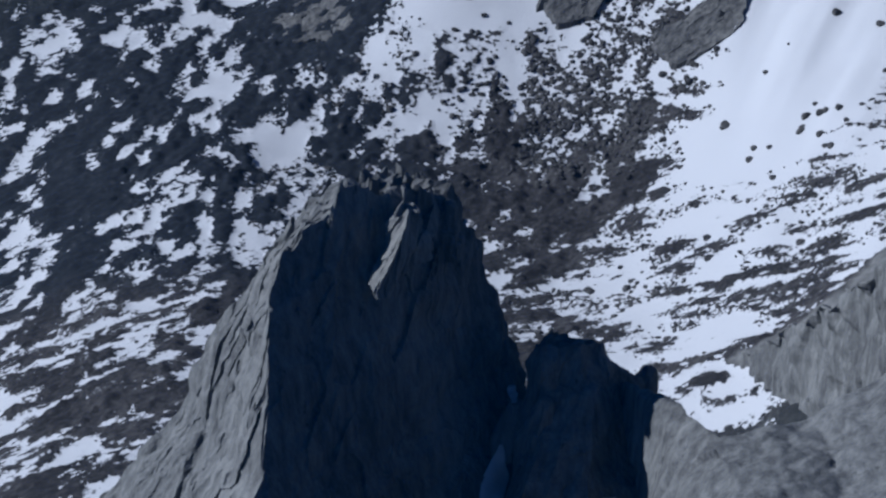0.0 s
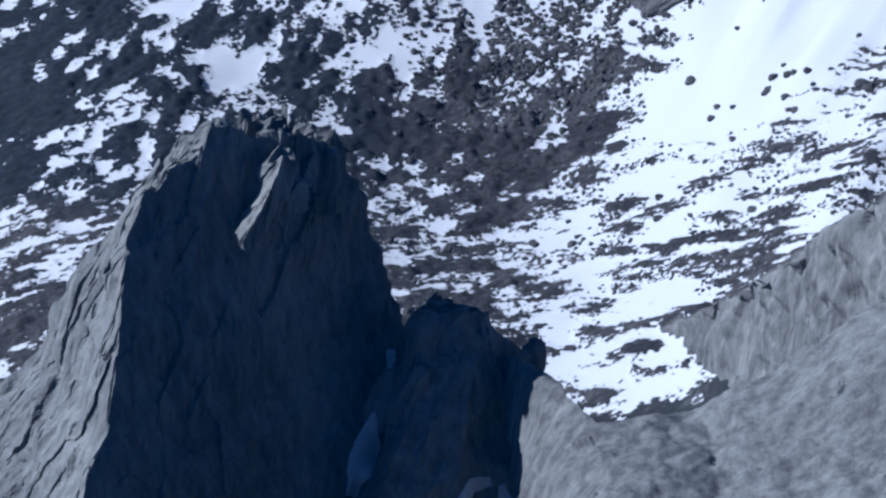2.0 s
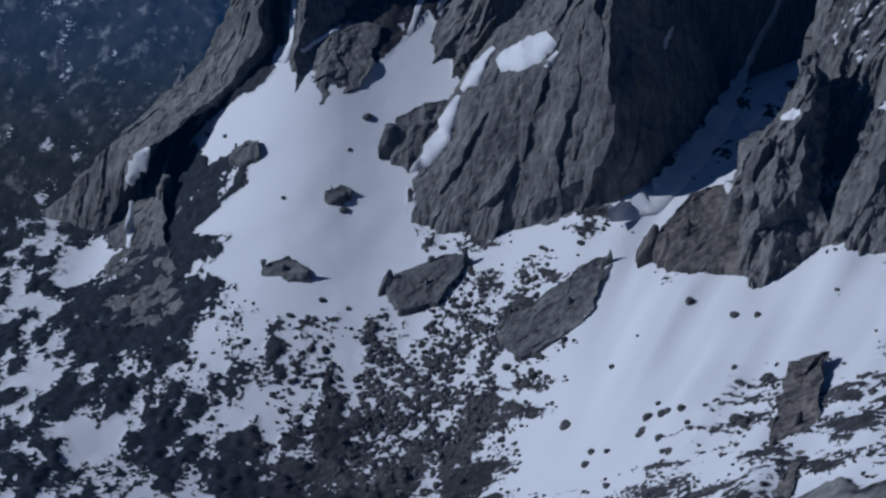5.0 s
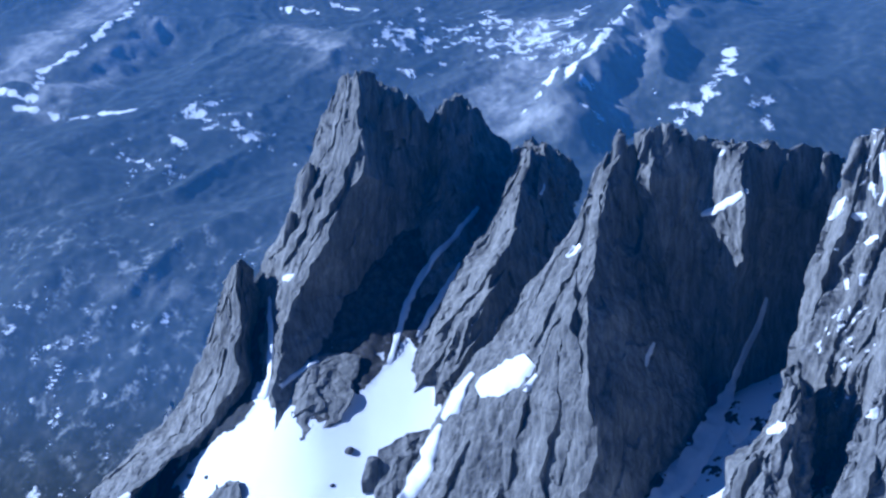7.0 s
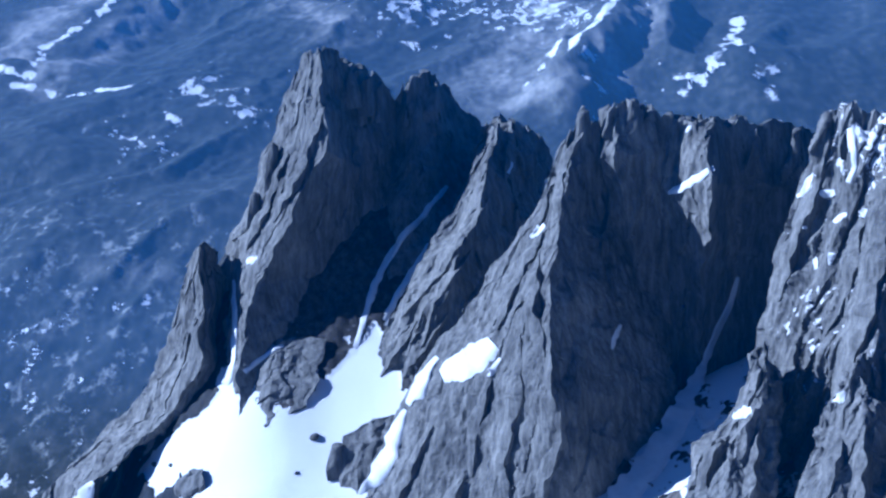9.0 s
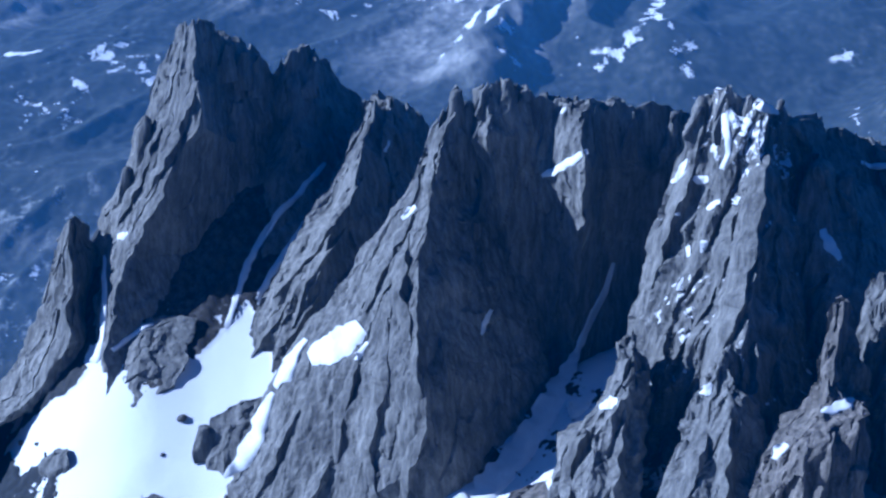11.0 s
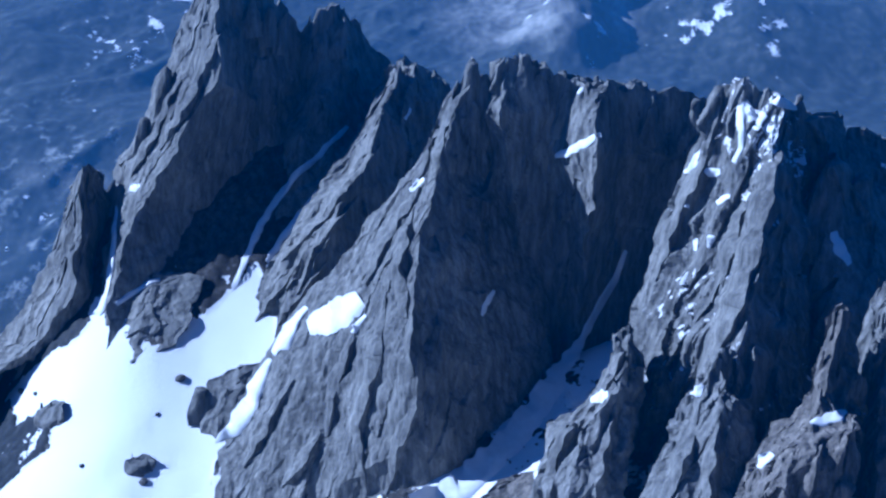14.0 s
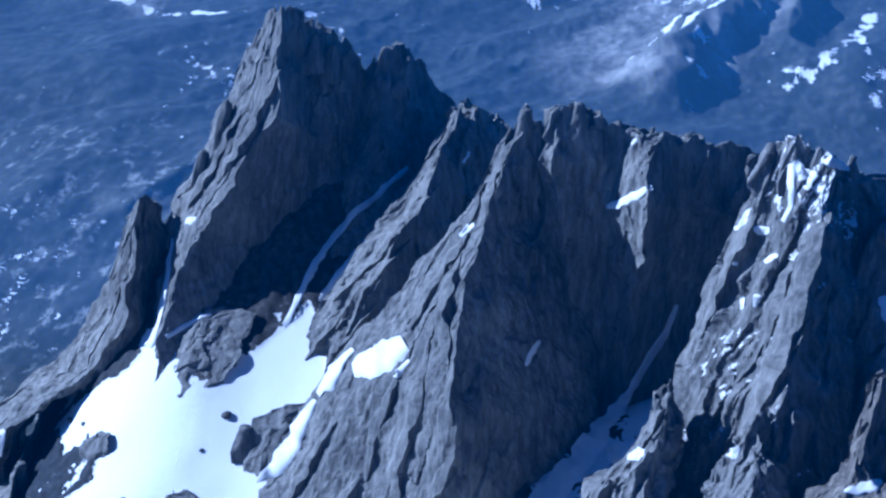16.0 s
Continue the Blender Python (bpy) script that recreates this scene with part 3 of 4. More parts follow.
MAIN_SPIRE = [
    [(-56, 1535, 126), (-46, 1518, 138), (-35, 1534, 124), (-18, 1556, 108), (-37, 1570, 110)],
    [(-75, 1535, 85), (-45, 1500, 92), (-30, 1532, 68), (1, 1564, 68), (-37, 1599, 59)],
    [(-103, 1535, 29), (-85, 1492, 28), (-39, 1526, 16), (15, 1558, 34), (-44, 1608, 22)],
    [(-111, 1525, -17), (-96, 1470, -15), (-39, 1490, -10), (6, 1526, 5), (-52, 1586, -18)],
    [(-124, 1520, -90), (-97, 1446, -61), (-42, 1458, -51), (-2, 1498, -41), (-63, 1590, -80)],
]
LEFT_TOWER = [
    [(-117, 1530, 28), (-112, 1510, 40), (-108, 1528, 29), (-113, 1544, 22)],
    [(-127, 1530, 2), (-114, 1496, 14), (-104, 1524, 11), (-116, 1556, -6)],
    [(-142, 1526, -28), (-116, 1487, -13), (-104, 1512, -24), (-124, 1560, -34)],
    [(-162, 1526, -58), (-134, 1495, -43), (-109, 1502, -37), (-136, 1568, -56)],
    [(-200, 1517, -88), (-179, 1488, -79), (-165, 1504, -72), (-176, 1575, -86)],
    [(-239, 1551, -147), (-207, 1512, -140), (-184, 1510, -106), (-201, 1621, -134)],
]
SECOND_TOWER = [
    [(-5, 1560, 104), (0, 1552, 110), (8, 1556, 107), (13, 1566, 99), (4, 1576, 96)],
    [(-13, 1558, 75), (-2, 1540, 75), (12, 1548, 75), (32, 1572, 75), (10, 1592, 65)],
    [(-30, 1532, 25), (-15, 1510, 28), (8, 1522, 43), (42, 1556, 58), (6, 1591, 34)],
    [(-45, 1490, -29), (-30, 1466, -19), (1, 1474, 0), (51, 1515, -2), (3, 1565, -26)],
]
THIRD_TOWER = [
    [(33, 1518, 92), (40, 1502, 99), (50, 1514, 94), (63, 1530, 80), (48, 1550, 76)],
    [(24, 1504, 73), (34, 1478, 79), (49, 1496, 75), (64, 1520, 66), (44, 1552, 54)],
    [(4, 1486, 43), (21, 1454, 56), (42, 1476, 51), (57, 1498, 50), (30, 1540, 38)],
    [(-16, 1474, 13), (4, 1440, 27), (31, 1452, 29), (48, 1470, 29), (15, 1525, 9)],
    [(-27, 1472, -6), (-6, 1440, 4), (22, 1438, 2), (51, 1444, -7), (7, 1523, -24)],
]
PYRAMID = [
    [(67, 1405, 121), (74, 1392, 131), (81, 1392, 140), (87, 1402, 132), (77, 1415, 122)],
    [(56, 1402, 90), (65, 1368, 98), (83, 1388, 93), (100, 1410, 75), (78, 1435, 70)],
    [(19, 1410, 41), (59, 1342, 72), (84, 1364, 56), (112, 1394, 36), (66, 1455, 30)],
    [(-13, 1412, -1), (57, 1320, 39), (87, 1344, 21), (117, 1372, 3), (52, 1472, -11)],
    [(-34, 1396, -43), (60, 1316, 0), (75, 1322, -17), (90, 1330, -19), (26, 1472, -47)],
    [(-36, 1380, -62), (4, 1350, -58), (36, 1330, -42), (60, 1320, -32), (10, 1462, -66)],
]
PYRAMID_BLOCK = [
    [(86, 1402, 138), (93, 1390, 146), (103, 1392, 145), (114, 1396, 138), (100, 1414, 132)],
    [(84, 1398, 113), (91, 1380, 127), (103, 1384, 123), (117, 1390, 123), (100, 1423, 106)],
    [(86, 1406, 66), (101, 1392, 68), (114, 1396, 68), (124, 1400, 72), (104, 1446, 62)],
    [(93, 1405, -30), (105, 1392, -24), (118, 1394, -26), (134, 1396, -27), (112, 1465, -40)],
]
DARK_WALL = [
    [(110, 1398, 136), (124, 1390, 136), (136, 1376, 137), (143, 1392, 132), (169, 1402, 128), (186, 1408, 120), (148, 1422, 121)],
    [(109, 1394, 103), (120, 1380, 107), (133, 1354, 120), (143, 1386, 104), (168, 1396, 99), (183, 1396, 99), (146, 1426, 86)],
    [(109, 1408, 53), (118, 1394, 61), (131, 1376, 70), (143, 1398, 58), (157, 1404, 55), (175, 1404, 54), (141, 1444, 46)],
    [(103, 1410, -33), (116, 1392, -19), (126, 1390, -18), (137, 1394, -15), (152, 1396, -11), (168, 1394, -11), (134, 1466, -33)],
]
SNOWY_PEAK = [
    [(180, 1342, 148), (192, 1325, 156), (207, 1312, 160), (215, 1318, 153), (198, 1362, 140)],
    [(171, 1345, 119), (191, 1316, 124), (208, 1296, 137), (230, 1325, 120), (200, 1380, 102)],
    [(162, 1338, 84), (183, 1302, 89), (201, 1276, 106), (230, 1310, 80), (196, 1383, 73)],
    [(152, 1328, 57), (173, 1288, 65), (194, 1255, 80), (224, 1285, 61), (188, 1388, 47)],
    [(150, 1306, 25), (170, 1268, 38), (189, 1232, 51), (220, 1262, 36), (185, 1376, 16)],
    [(145, 1276, -46), (165, 1236, -28), (188, 1198, -2), (217, 1225, -17), (181, 1366, -50)],
]
EAST_RIDGE = [
    [(217, 1335, 144), (221, 1326, 149), (235, 1334, 136), (268, 1352, 112), (326, 1362, 91), (272, 1382, 108)],
    [(219, 1330, 118), (231, 1308, 125), (243, 1316, 116), (270, 1334, 93), (324, 1342, 66), (272, 1377, 74)],
    [(221, 1312, 80), (232, 1288, 90), (252, 1294, 87), (272, 1304, 67), (326, 1312, 42), (274, 1362, 51)],
    [(222, 1270, 0), (231, 1240, 11), (253, 1238, 17), (277, 1240, 11), (326, 1245, -3), (274, 1340, -16)],
]
SPUR_A = [
    [(146, 1285, 65), (149, 1280, 70), (152, 1280, 68), (149, 1293, 62)],
    [(140, 1280, 46), (147, 1262, 52), (156, 1268, 49), (148, 1296, 40)],
    [(121, 1280, 25), (132, 1252, 39), (154, 1255, 35), (138, 1306, 25)],
    [(113, 1268, 2), (121, 1232, 16), (150, 1232, 16), (132, 1308, 1)],
    [(108, 1245, -39), (120, 1208, -20), (154, 1206, -19), (131, 1305, -41)],
]
SPUR_B = [
    [(174, 1246, 61), (177, 1240, 67), (184, 1240, 77), (189, 1246, 79), (182, 1254, 66)],
    [(164, 1236, 39), (175, 1222, 51), (185, 1215, 57), (197, 1228, 53), (180, 1258, 35)],
    [(155, 1228, 18), (166, 1206, 27), (180, 1200, 30), (199, 1210, 32), (177, 1268, 17)],
    [(148, 1212, -23), (163, 1188, -9), (182, 1182, -5), (205, 1190, -10), (176, 1272, -28)],
]
SPUR_C = [
    [(223, 1230, 99), (226, 1222, 107), (234, 1224, 99), (228, 1238, 95)],
    [(215, 1216, 69), (221, 1200, 75), (238, 1207, 73), (226, 1234, 62)],
    [(197, 1208, 47), (207, 1186, 64), (231, 1184, 70), (214, 1242, 52)],
    [(186, 1196, 20), (205, 1170, 34), (233, 1168, 35), (210, 1246, 18)],
    [(178, 1184, -19), (202, 1154, -2), (237, 1150, 0), (208, 1248, -22)],
]
SPUR_D = [
    [(245, 1255, 102), (249, 1248, 108), (256, 1250, 104), (268, 1255, 97), (256, 1263, 96)],
    [(243, 1240, 82), (247, 1225, 84), (256, 1224, 89), (273, 1232, 81), (258, 1262, 70)],
    [(242, 1222, 51), (246, 1204, 55), (259, 1200, 57), (279, 1206, 59), (260, 1258, 48)],
    [(237, 1195, -11), (245, 1170, 4), (262, 1165, 7), (286, 1170, 4), (262, 1255, -16)],
]
KNOLL = [
    [(-96, 1487, -8), (-76, 1482, -2), (-52, 1480, 0), (-74, 1496, -8)],
    [(-96, 1470, -24), (-80, 1462, -19), (-56, 1463, -14), (-78, 1482, -28)],
    [(-95, 1463, -32), (-83, 1450, -32), (-61, 1453, -24), (-80, 1484, -34)],
]
SLIT_ROCK = [
    [(-41, 1424, -28), (-26, 1427, -22), (-14, 1426, -18), (-28, 1432, -26)],
    [(-47, 1420, -35), (-34, 1417, -33), (-18, 1420, -25), (-32, 1428, -34)],
    [(-49, 1415, -46), (-38, 1409, -47), (-25, 1418, -37), (-37, 1430, -44)],
]
OBLONG_ROCK = [
    [(-30, 1346, -74), (-20, 1346, -69), (-10, 1342, -64), (-20, 1351, -71)],
    [(-47, 1343, -80), (-28, 1333, -79), (-10, 1338, -67), (-29, 1352, -76)],
    [(-51, 1346, -83), (-42, 1328, -88), (-22, 1323, -81), (-36, 1358, -84)],
]
FIN_ROCK = [
    [(26, 1287, -60), (45, 1288, -46), (59, 1292, -37), (43, 1296, -49)],
    [(10, 1287, -71), (38, 1271, -56), (58, 1285, -40), (34, 1298, -58)],
    [(4, 1283, -78), (17, 1256, -75), (47, 1258, -53), (26, 1299, -69)],
]
GULLY_ROCK = [
    [(89, 1286, -14), (102, 1291, -6), (111, 1291, 0), (100, 1296, -10)],
    [(78, 1278, -22), (93, 1270, -15), (116, 1268, -2), (97, 1290, -18)],
    [(76, 1278, -30), (87, 1255, -28), (116, 1228, -14), (96, 1298, -26)],
]
BROWN_ROCK = [
    [(123, 1081, 9), (133, 1102, 10), (139, 1103, 13), (131, 1109, 8)],
    [(107, 1032, 9), (119, 1046, 13), (134, 1095, 11), (120, 1105, 5)],
    [(97, 1005, 7), (108, 983, 18), (125, 1041, 16), (111, 1057, 8)],
]
ISLAND_ROCK = [
    [(-107, 1372, -85), (-98, 1372, -83), (-92, 1367, -83), (-99, 1377, -85)],
    [(-111, 1370, -87), (-101, 1364, -86), (-88, 1357, -84), (-100, 1375, -88)],
    [(-113, 1369, -91), (-98, 1360, -89), (-87, 1357, -86), (-100, 1377, -90)],
]
SMALL_ISLAND = [
    [(-75, 1402, -59), (-72, 1403, -58), (-68, 1401, -58), (-72, 1408, -60)],
    [(-77, 1401, -59), (-73, 1399, -60), (-67, 1400, -58), (-72, 1405, -60)],
    [(-78, 1400, -63), (-72, 1398, -64), (-67, 1398, -62), (-72, 1406, -64)],
]
HIGH_ISLAND = [
    [(-128, 1457, -60), (-123, 1454, -57), (-116, 1447, -54), (-122, 1461, -59)],
    [(-128, 1453, -61), (-123, 1448, -58), (-116, 1442, -54), (-122, 1458, -60)],
    [(-130, 1452, -66), (-124, 1444, -64), (-116, 1440, -58), (-123, 1460, -64)],
]
WEST_RIDGE = [
    [(-187, 1707, -161), (-164, 1548, -84), (-165, 1512, -76), (-173, 1717, -124)],
    [(-190, 1547, -125), (-171, 1503, -100), (-167, 1477, -90), (-176, 1561, -114)],
    [(-197, 1475, -130), (-177, 1450, -114), (-168, 1439, -104), (-180, 1495, -120)],
    [(-193, 1389, -131), (-165, 1368, -120), (-148, 1359, -112), (-170, 1415, -126)],
]
PEAK_RIB = [
    [(-134, 581, 250), (-132, 576, 254), (-130, 581, 250), (-132, 589, 246)],
    [(-138, 574, 243), (-136, 567, 247), (-132, 577, 240), (-136, 587, 236)],
    [(-144, 570, 233), (-141, 564, 234), (-138, 572, 229), (-140, 584, 229)],
]
NEAR_SLOPE = [
    [(-72, 700, 65), (-63, 672, 79), (-49, 642, 86), (-34, 642, 89), (-21, 646, 89), (-8, 648, 96), (1, 650, 108), (12, 650, 120), (37, 646, 145)],
    [(-72, 590, 185), (-63, 562, 199), (-49, 532, 206), (-34, 532, 209), (-21, 536, 209), (-8, 538, 217), (1, 538, 227), (12, 536, 240), (37, 530, 264)],
    [(-68, 555, 168), (-60, 522, 192), (-47, 503, 209), (-33, 500, 213), (-20, 502, 212), (-7, 503, 218), (5, 502, 224), (19, 498, 236), (45, 492, 258)],
    [(-66, 515, 140), (-56, 478, 172), (-45, 458, 197), (-33, 452, 205), (-22, 448, 209), (-9, 444, 214), (2, 441, 219), (18, 436, 226), (47, 430, 238)],
]
REAR_CREST = [(-6, 962, -92), (9, 935, -44), (26, 850, 35), (34, 770, 106), (40, 700, 169), (50, 630, 222), (66, 560, 262)]
REAR_SLOPE = [[(x + dx, y + dy, z + dz) for x, y, z in REAR_CREST] for dx, dy, dz in ((28, 40, -70), (0, 0, 0), (9, -42, -46), (16, -88, -104))]



first_peak = rock_mass("rock_peak", FIRST_PEAK, "blunt dark rock peak with a pale sunlit flank", "mountain peak", step=0.9, seed=1, rough=0.7, flute=0.45, mat=PALE_ROCK, crest=1.2)
rock_mass("rib", PEAK_RIB, "", "", mat=PALE_ROCK, step=0.5, rough=0.9, seed=28, skirt=4, crest=0.6, warp=0.6, parent=first_peak)
shoulder = rock_mass("rock_shoulder", FIRST_SHOULDER, "dark rock shoulder below the blunt peak, with shaded snow", "rock shoulder", step=0.9, seed=2, rough=0.5, mat=PALE_ROCK)
rock_mass("rock_slope", NEAR_SLOPE, "pale grey sunlit rock slope with a notched crest", "rock slope", step=1.0, seed=3, rough=0.5, flute=0.5, closed=False, mat=PALE_ROCK)
rock_mass("rock_slope", REAR_SLOPE, "pale grey rock slope running down behind the near crest", "rock slope", step=1.1, seed=4, rough=1.0, flute=0.04, closed=False, mat=PALE_ROCK)
spire = rock_mass("rock_spire", MAIN_SPIRE, "tall grey fluted rock spire with a jagged top", "rock spire", seed=5, rough=0.8, flute=0.35)
left_tower = rock_mass("rock_tower", LEFT_TOWER, "small grey rock tower at the foot of the spire", "rock tower", seed=6, rough=0.7)
second_tower = rock_mass("rock_tower", SECOND_TOWER, "dark shaded rock tower behind the spire", "rock tower", seed=7, rough=0.7, flute=0.35)
third_tower = rock_mass("rock_tower", THIRD_TOWER, "grey rock tower with a flat sunlit top", "rock tower", seed=8, rough=0.8)
pyramid = rock_mass("rock_pyramid", PYRAMID, "grey rock pyramid with a sunlit and a shaded face", "rock pyramid", seed=9, rough=0.8, skirt=30, flute=0.55)
block = rock_mass("rock_block", PYRAMID_BLOCK, "dark square rock block on the crest", "rock tower", seed=10, rough=0.7, flute=0.55)
wall = rock_mass("rock_wall", DARK_WALL, "dark shaded rock wall with a snowy ledge", "rock wall", seed=11, rough=0.7, flute=0.35)
snowy_peak = rock_mass("rock_peak", SNOWY_PEAK, "grey rock peak dusted with small snow patches", "mountain peak", seed=12, dust=0.62, blobs=((200, 1314, 142, 28, 0.45),))
east_ridge = rock_mass("rock_ridge", EAST_RIDGE, "dark rock ridge falling from the snow-dusted peak", "rock ridge", seed=13, dust=0.25, flute=1.7)
spur_a = rock_mass("rock_spur", SPUR_A, "grey rock spur with a snow cap, standing in snow", "rock spur", seed=14, dust=0.3)
spur_b = rock_mass("rock_spur", SPUR_B, "broken grey rock spur with vertical ribs", "rock spur", seed=15, dust=0.2)
spur_c = rock_mass("rock_spur", SPUR_C, "brownish grey rock spur with a snowy ledge", "rock spur", seed=16, dust=0.2, mat=BROWN_ROCK_MAT, flute=1.3)
spur_d = rock_mass("rock_spur", SPUR_D, "grey rock spur with a steep shaded side", "rock spur", seed=17, dust=0.3)
west_ridge = rock_mass("rock_ridge", WEST_RIDGE, "low dark rock ridge bordering the snowfield", "rock ridge", seed=18, rough=0.8)
OUT = (("rock_knoll", KNOLL, "grey rock knoll between two snow tongues", 19),
       ("rock_outcrop", SLIT_ROCK, "grey rock outcrop beside a narrow snow strip", 20),
       ("rock_outcrop", OBLONG_ROCK, "long dark rock outcrop lying in the snow", 21),
       ("rock_outcrop", FIN_ROCK, "slanting dark rock fin standing in the snow", 22),
       ("rock_outcrop", GULLY_ROCK, "brown rock outcrop with a deep shaded side", 23),
       ("rock_outcrop", BROWN_ROCK, "brown rock rib running down the snow slope", 24),
       ("rock_outcrop", ISLAND_ROCK, "low dark rock island in the snowfield", 25),
       ("rock_outcrop", SMALL_ISLAND, "small dark rock island in the snowfield", 26),
       ("rock_outcrop", HIGH_ISLAND, "dark rock island high on the snowfield", 27))
OUTCROPS = []
for name, cage, label, seed in OUT:
    OUTCROPS.append((cage, rock_mass(name, cage, label, "rock outcrop", seed=seed, step=0.7, rough=0.55, skirt=25, crest=0.3, mat=BROWN_ROCK_MAT if "brown" in label else GREY_ROCK)))

# ---------------------------------------------------------------- pinnacles and ribs, parts of their crags
def pinnacle(parent, x, y, z, height, width, seed, lean=0.25):
    """A jagged splinter of rock on a crest; its base is sunk into the crag."""
    rings = []
    for level, size in ((0.0, 0.25), (0.25, 0.5), (0.6, 0.85), (1.0, 1.25)):
        ring = []
        for k in range(5):
            a = 2 * math.pi * (k + 0.3 * random.random()) / 5
            r = width * size * random.uniform(0.75, 1.2)
            drop = height * level
            ring.append((x - lean * drop * 0.5 + r * math.cos(a), y + 0.8 * r * math.sin(a), z + 0.22 * height - drop + random.uniform(-0.6, 0.6)))
        rings.append(ring)
    mat = parent.data.materials[0]
    return rock_mass("pinnacle", rings, "", "", mat=mat, step=0.9, rough=0.5, seed=seed, skirt=6, crest=0.5, warp=0.4, parent=parent)


for k, spot in enumerate([(-46, 1522, 131, 24, 4.5), (-39, 1526, 122, 16, 4), (-53, 1532, 118, 20, 4), (-32, 1530, 118, 12, 4), (-24, 1538, 111, 12, 4), (-73, 1524, 80, 26, 4.2), (-84, 1522, 56, 22, 4.0), (-91, 1523, 40, 20, 3.8), (-61, 1530, 102, 18, 4), (-18, 1541, 108, 14, 4)]):
    pinnacle(spire, *spot, 200 + k)
for k, spot in enumerate([(-1, 1552, 105, 14, 3.5), (10, 1553, 101, 12, 5)]):
    pinnacle(second_tower, *spot, 220 + k)
for k, spot in enumerate([(35, 1534, 83, 12, 4), (44, 1534, 81, 14, 4), (53, 1535, 81, 16, 4), (60, 1540, 72, 14, 4)]):
    pinnacle(third_tower, *spot, 240 + k)
for k, spot in enumerate([(80, 1393, 135, 22, 4), (85, 1396, 129, 20, 4), (73, 1396, 124, 16, 3.5)]):
    pinnacle(pyramid, *spot, 260 + k)
for k, spot in enumerate([(94, 1390, 142, 14, 4), (103, 1390, 142, 14, 5), (111, 1393, 137, 12, 4)]):
    pinnacle(block, *spot, 280 + k)
for k, spot in enumerate([(121, 1391, 127, 14, 4), (137, 1378, 129, 26, 5), (158, 1391, 124, 14, 4), (177, 1392, 122, 16, 5)]):
    pinnacle(wall, *spot, 300 + k)
for k, spot in enumerate([(-113, 1530, 29, 16, 3.5), (-121, 1533, 17, 14, 4), (-129, 1532, -1, 14, 4)]):
    pinnacle(left_tower, *spot, 320 + k)
for k, spot in enumerate([(184, 1330, 153, 14, 5), (194, 1322, 156, 12, 5), (203, 1319, 157, 12, 5), (217, 1322, 153, 12, 4)]):
    pinnacle(snowy_peak, *spot, 340 + k)
for k, spot in enumerate([(149, 1281, 66, 14, 3), (145, 1276, 61, 12, 3), (141, 1270, 51, 12, 3.5), (127, 1262, 31, 12, 4)]):
    pinnacle(spur_a, *spot, 360 + k)
for k, spot in enumerate([(177, 1240, 64, 14, 3), (184, 1240, 74, 14, 3), (167, 1230, 42, 12, 4)]):
    pinnacle(spur_b, *spot, 380 + k)
for k, spot in enumerate([(223, 1214, 89, 14, 3), (203, 1196, 56, 12, 4)]):
    pinnacle(spur_c, *spot, 400 + k)
for k, spot in enumerate([(249, 1248, 103, 14, 3.5), (256, 1250, 99, 12, 3.5)]):
    pinnacle(spur_d, *spot, 420 + k)
for k, spot in enumerate([(-151, 583, 255, 15, 5), (-153, 590, 243, 14, 4), (-133, 584, 246, 10, 5), (-121, 596, 239, 10, 4), (-142, 584, 244, 7, 3.5), (-160, 598, 234, 12, 4)]):
    pinnacle(first_peak, *spot, 440 + k)

for cage, ob in OUTCROPS[1:] + [(EAST_RIDGE, east_ridge), (WEST_RIDGE, west_ridge), (FIRST_SHOULDER, shoulder)]:
    wide = max(abs(cage[1][0][0] - cage[1][-2][0]), 6)
    for k, spot in enumerate(cage[1][:-1]):
        pinnacle(ob, spot[0], spot[1] + 1.5, spot[2], 0.32 * wide, 0.12 * wide, 500 + k)

bpy.context.view_layer.update()
DEPS = bpy.context.evaluated_depsgraph_get()
OUTWARD = Vector((-0.05, -0.84, 0.54)).normalized()


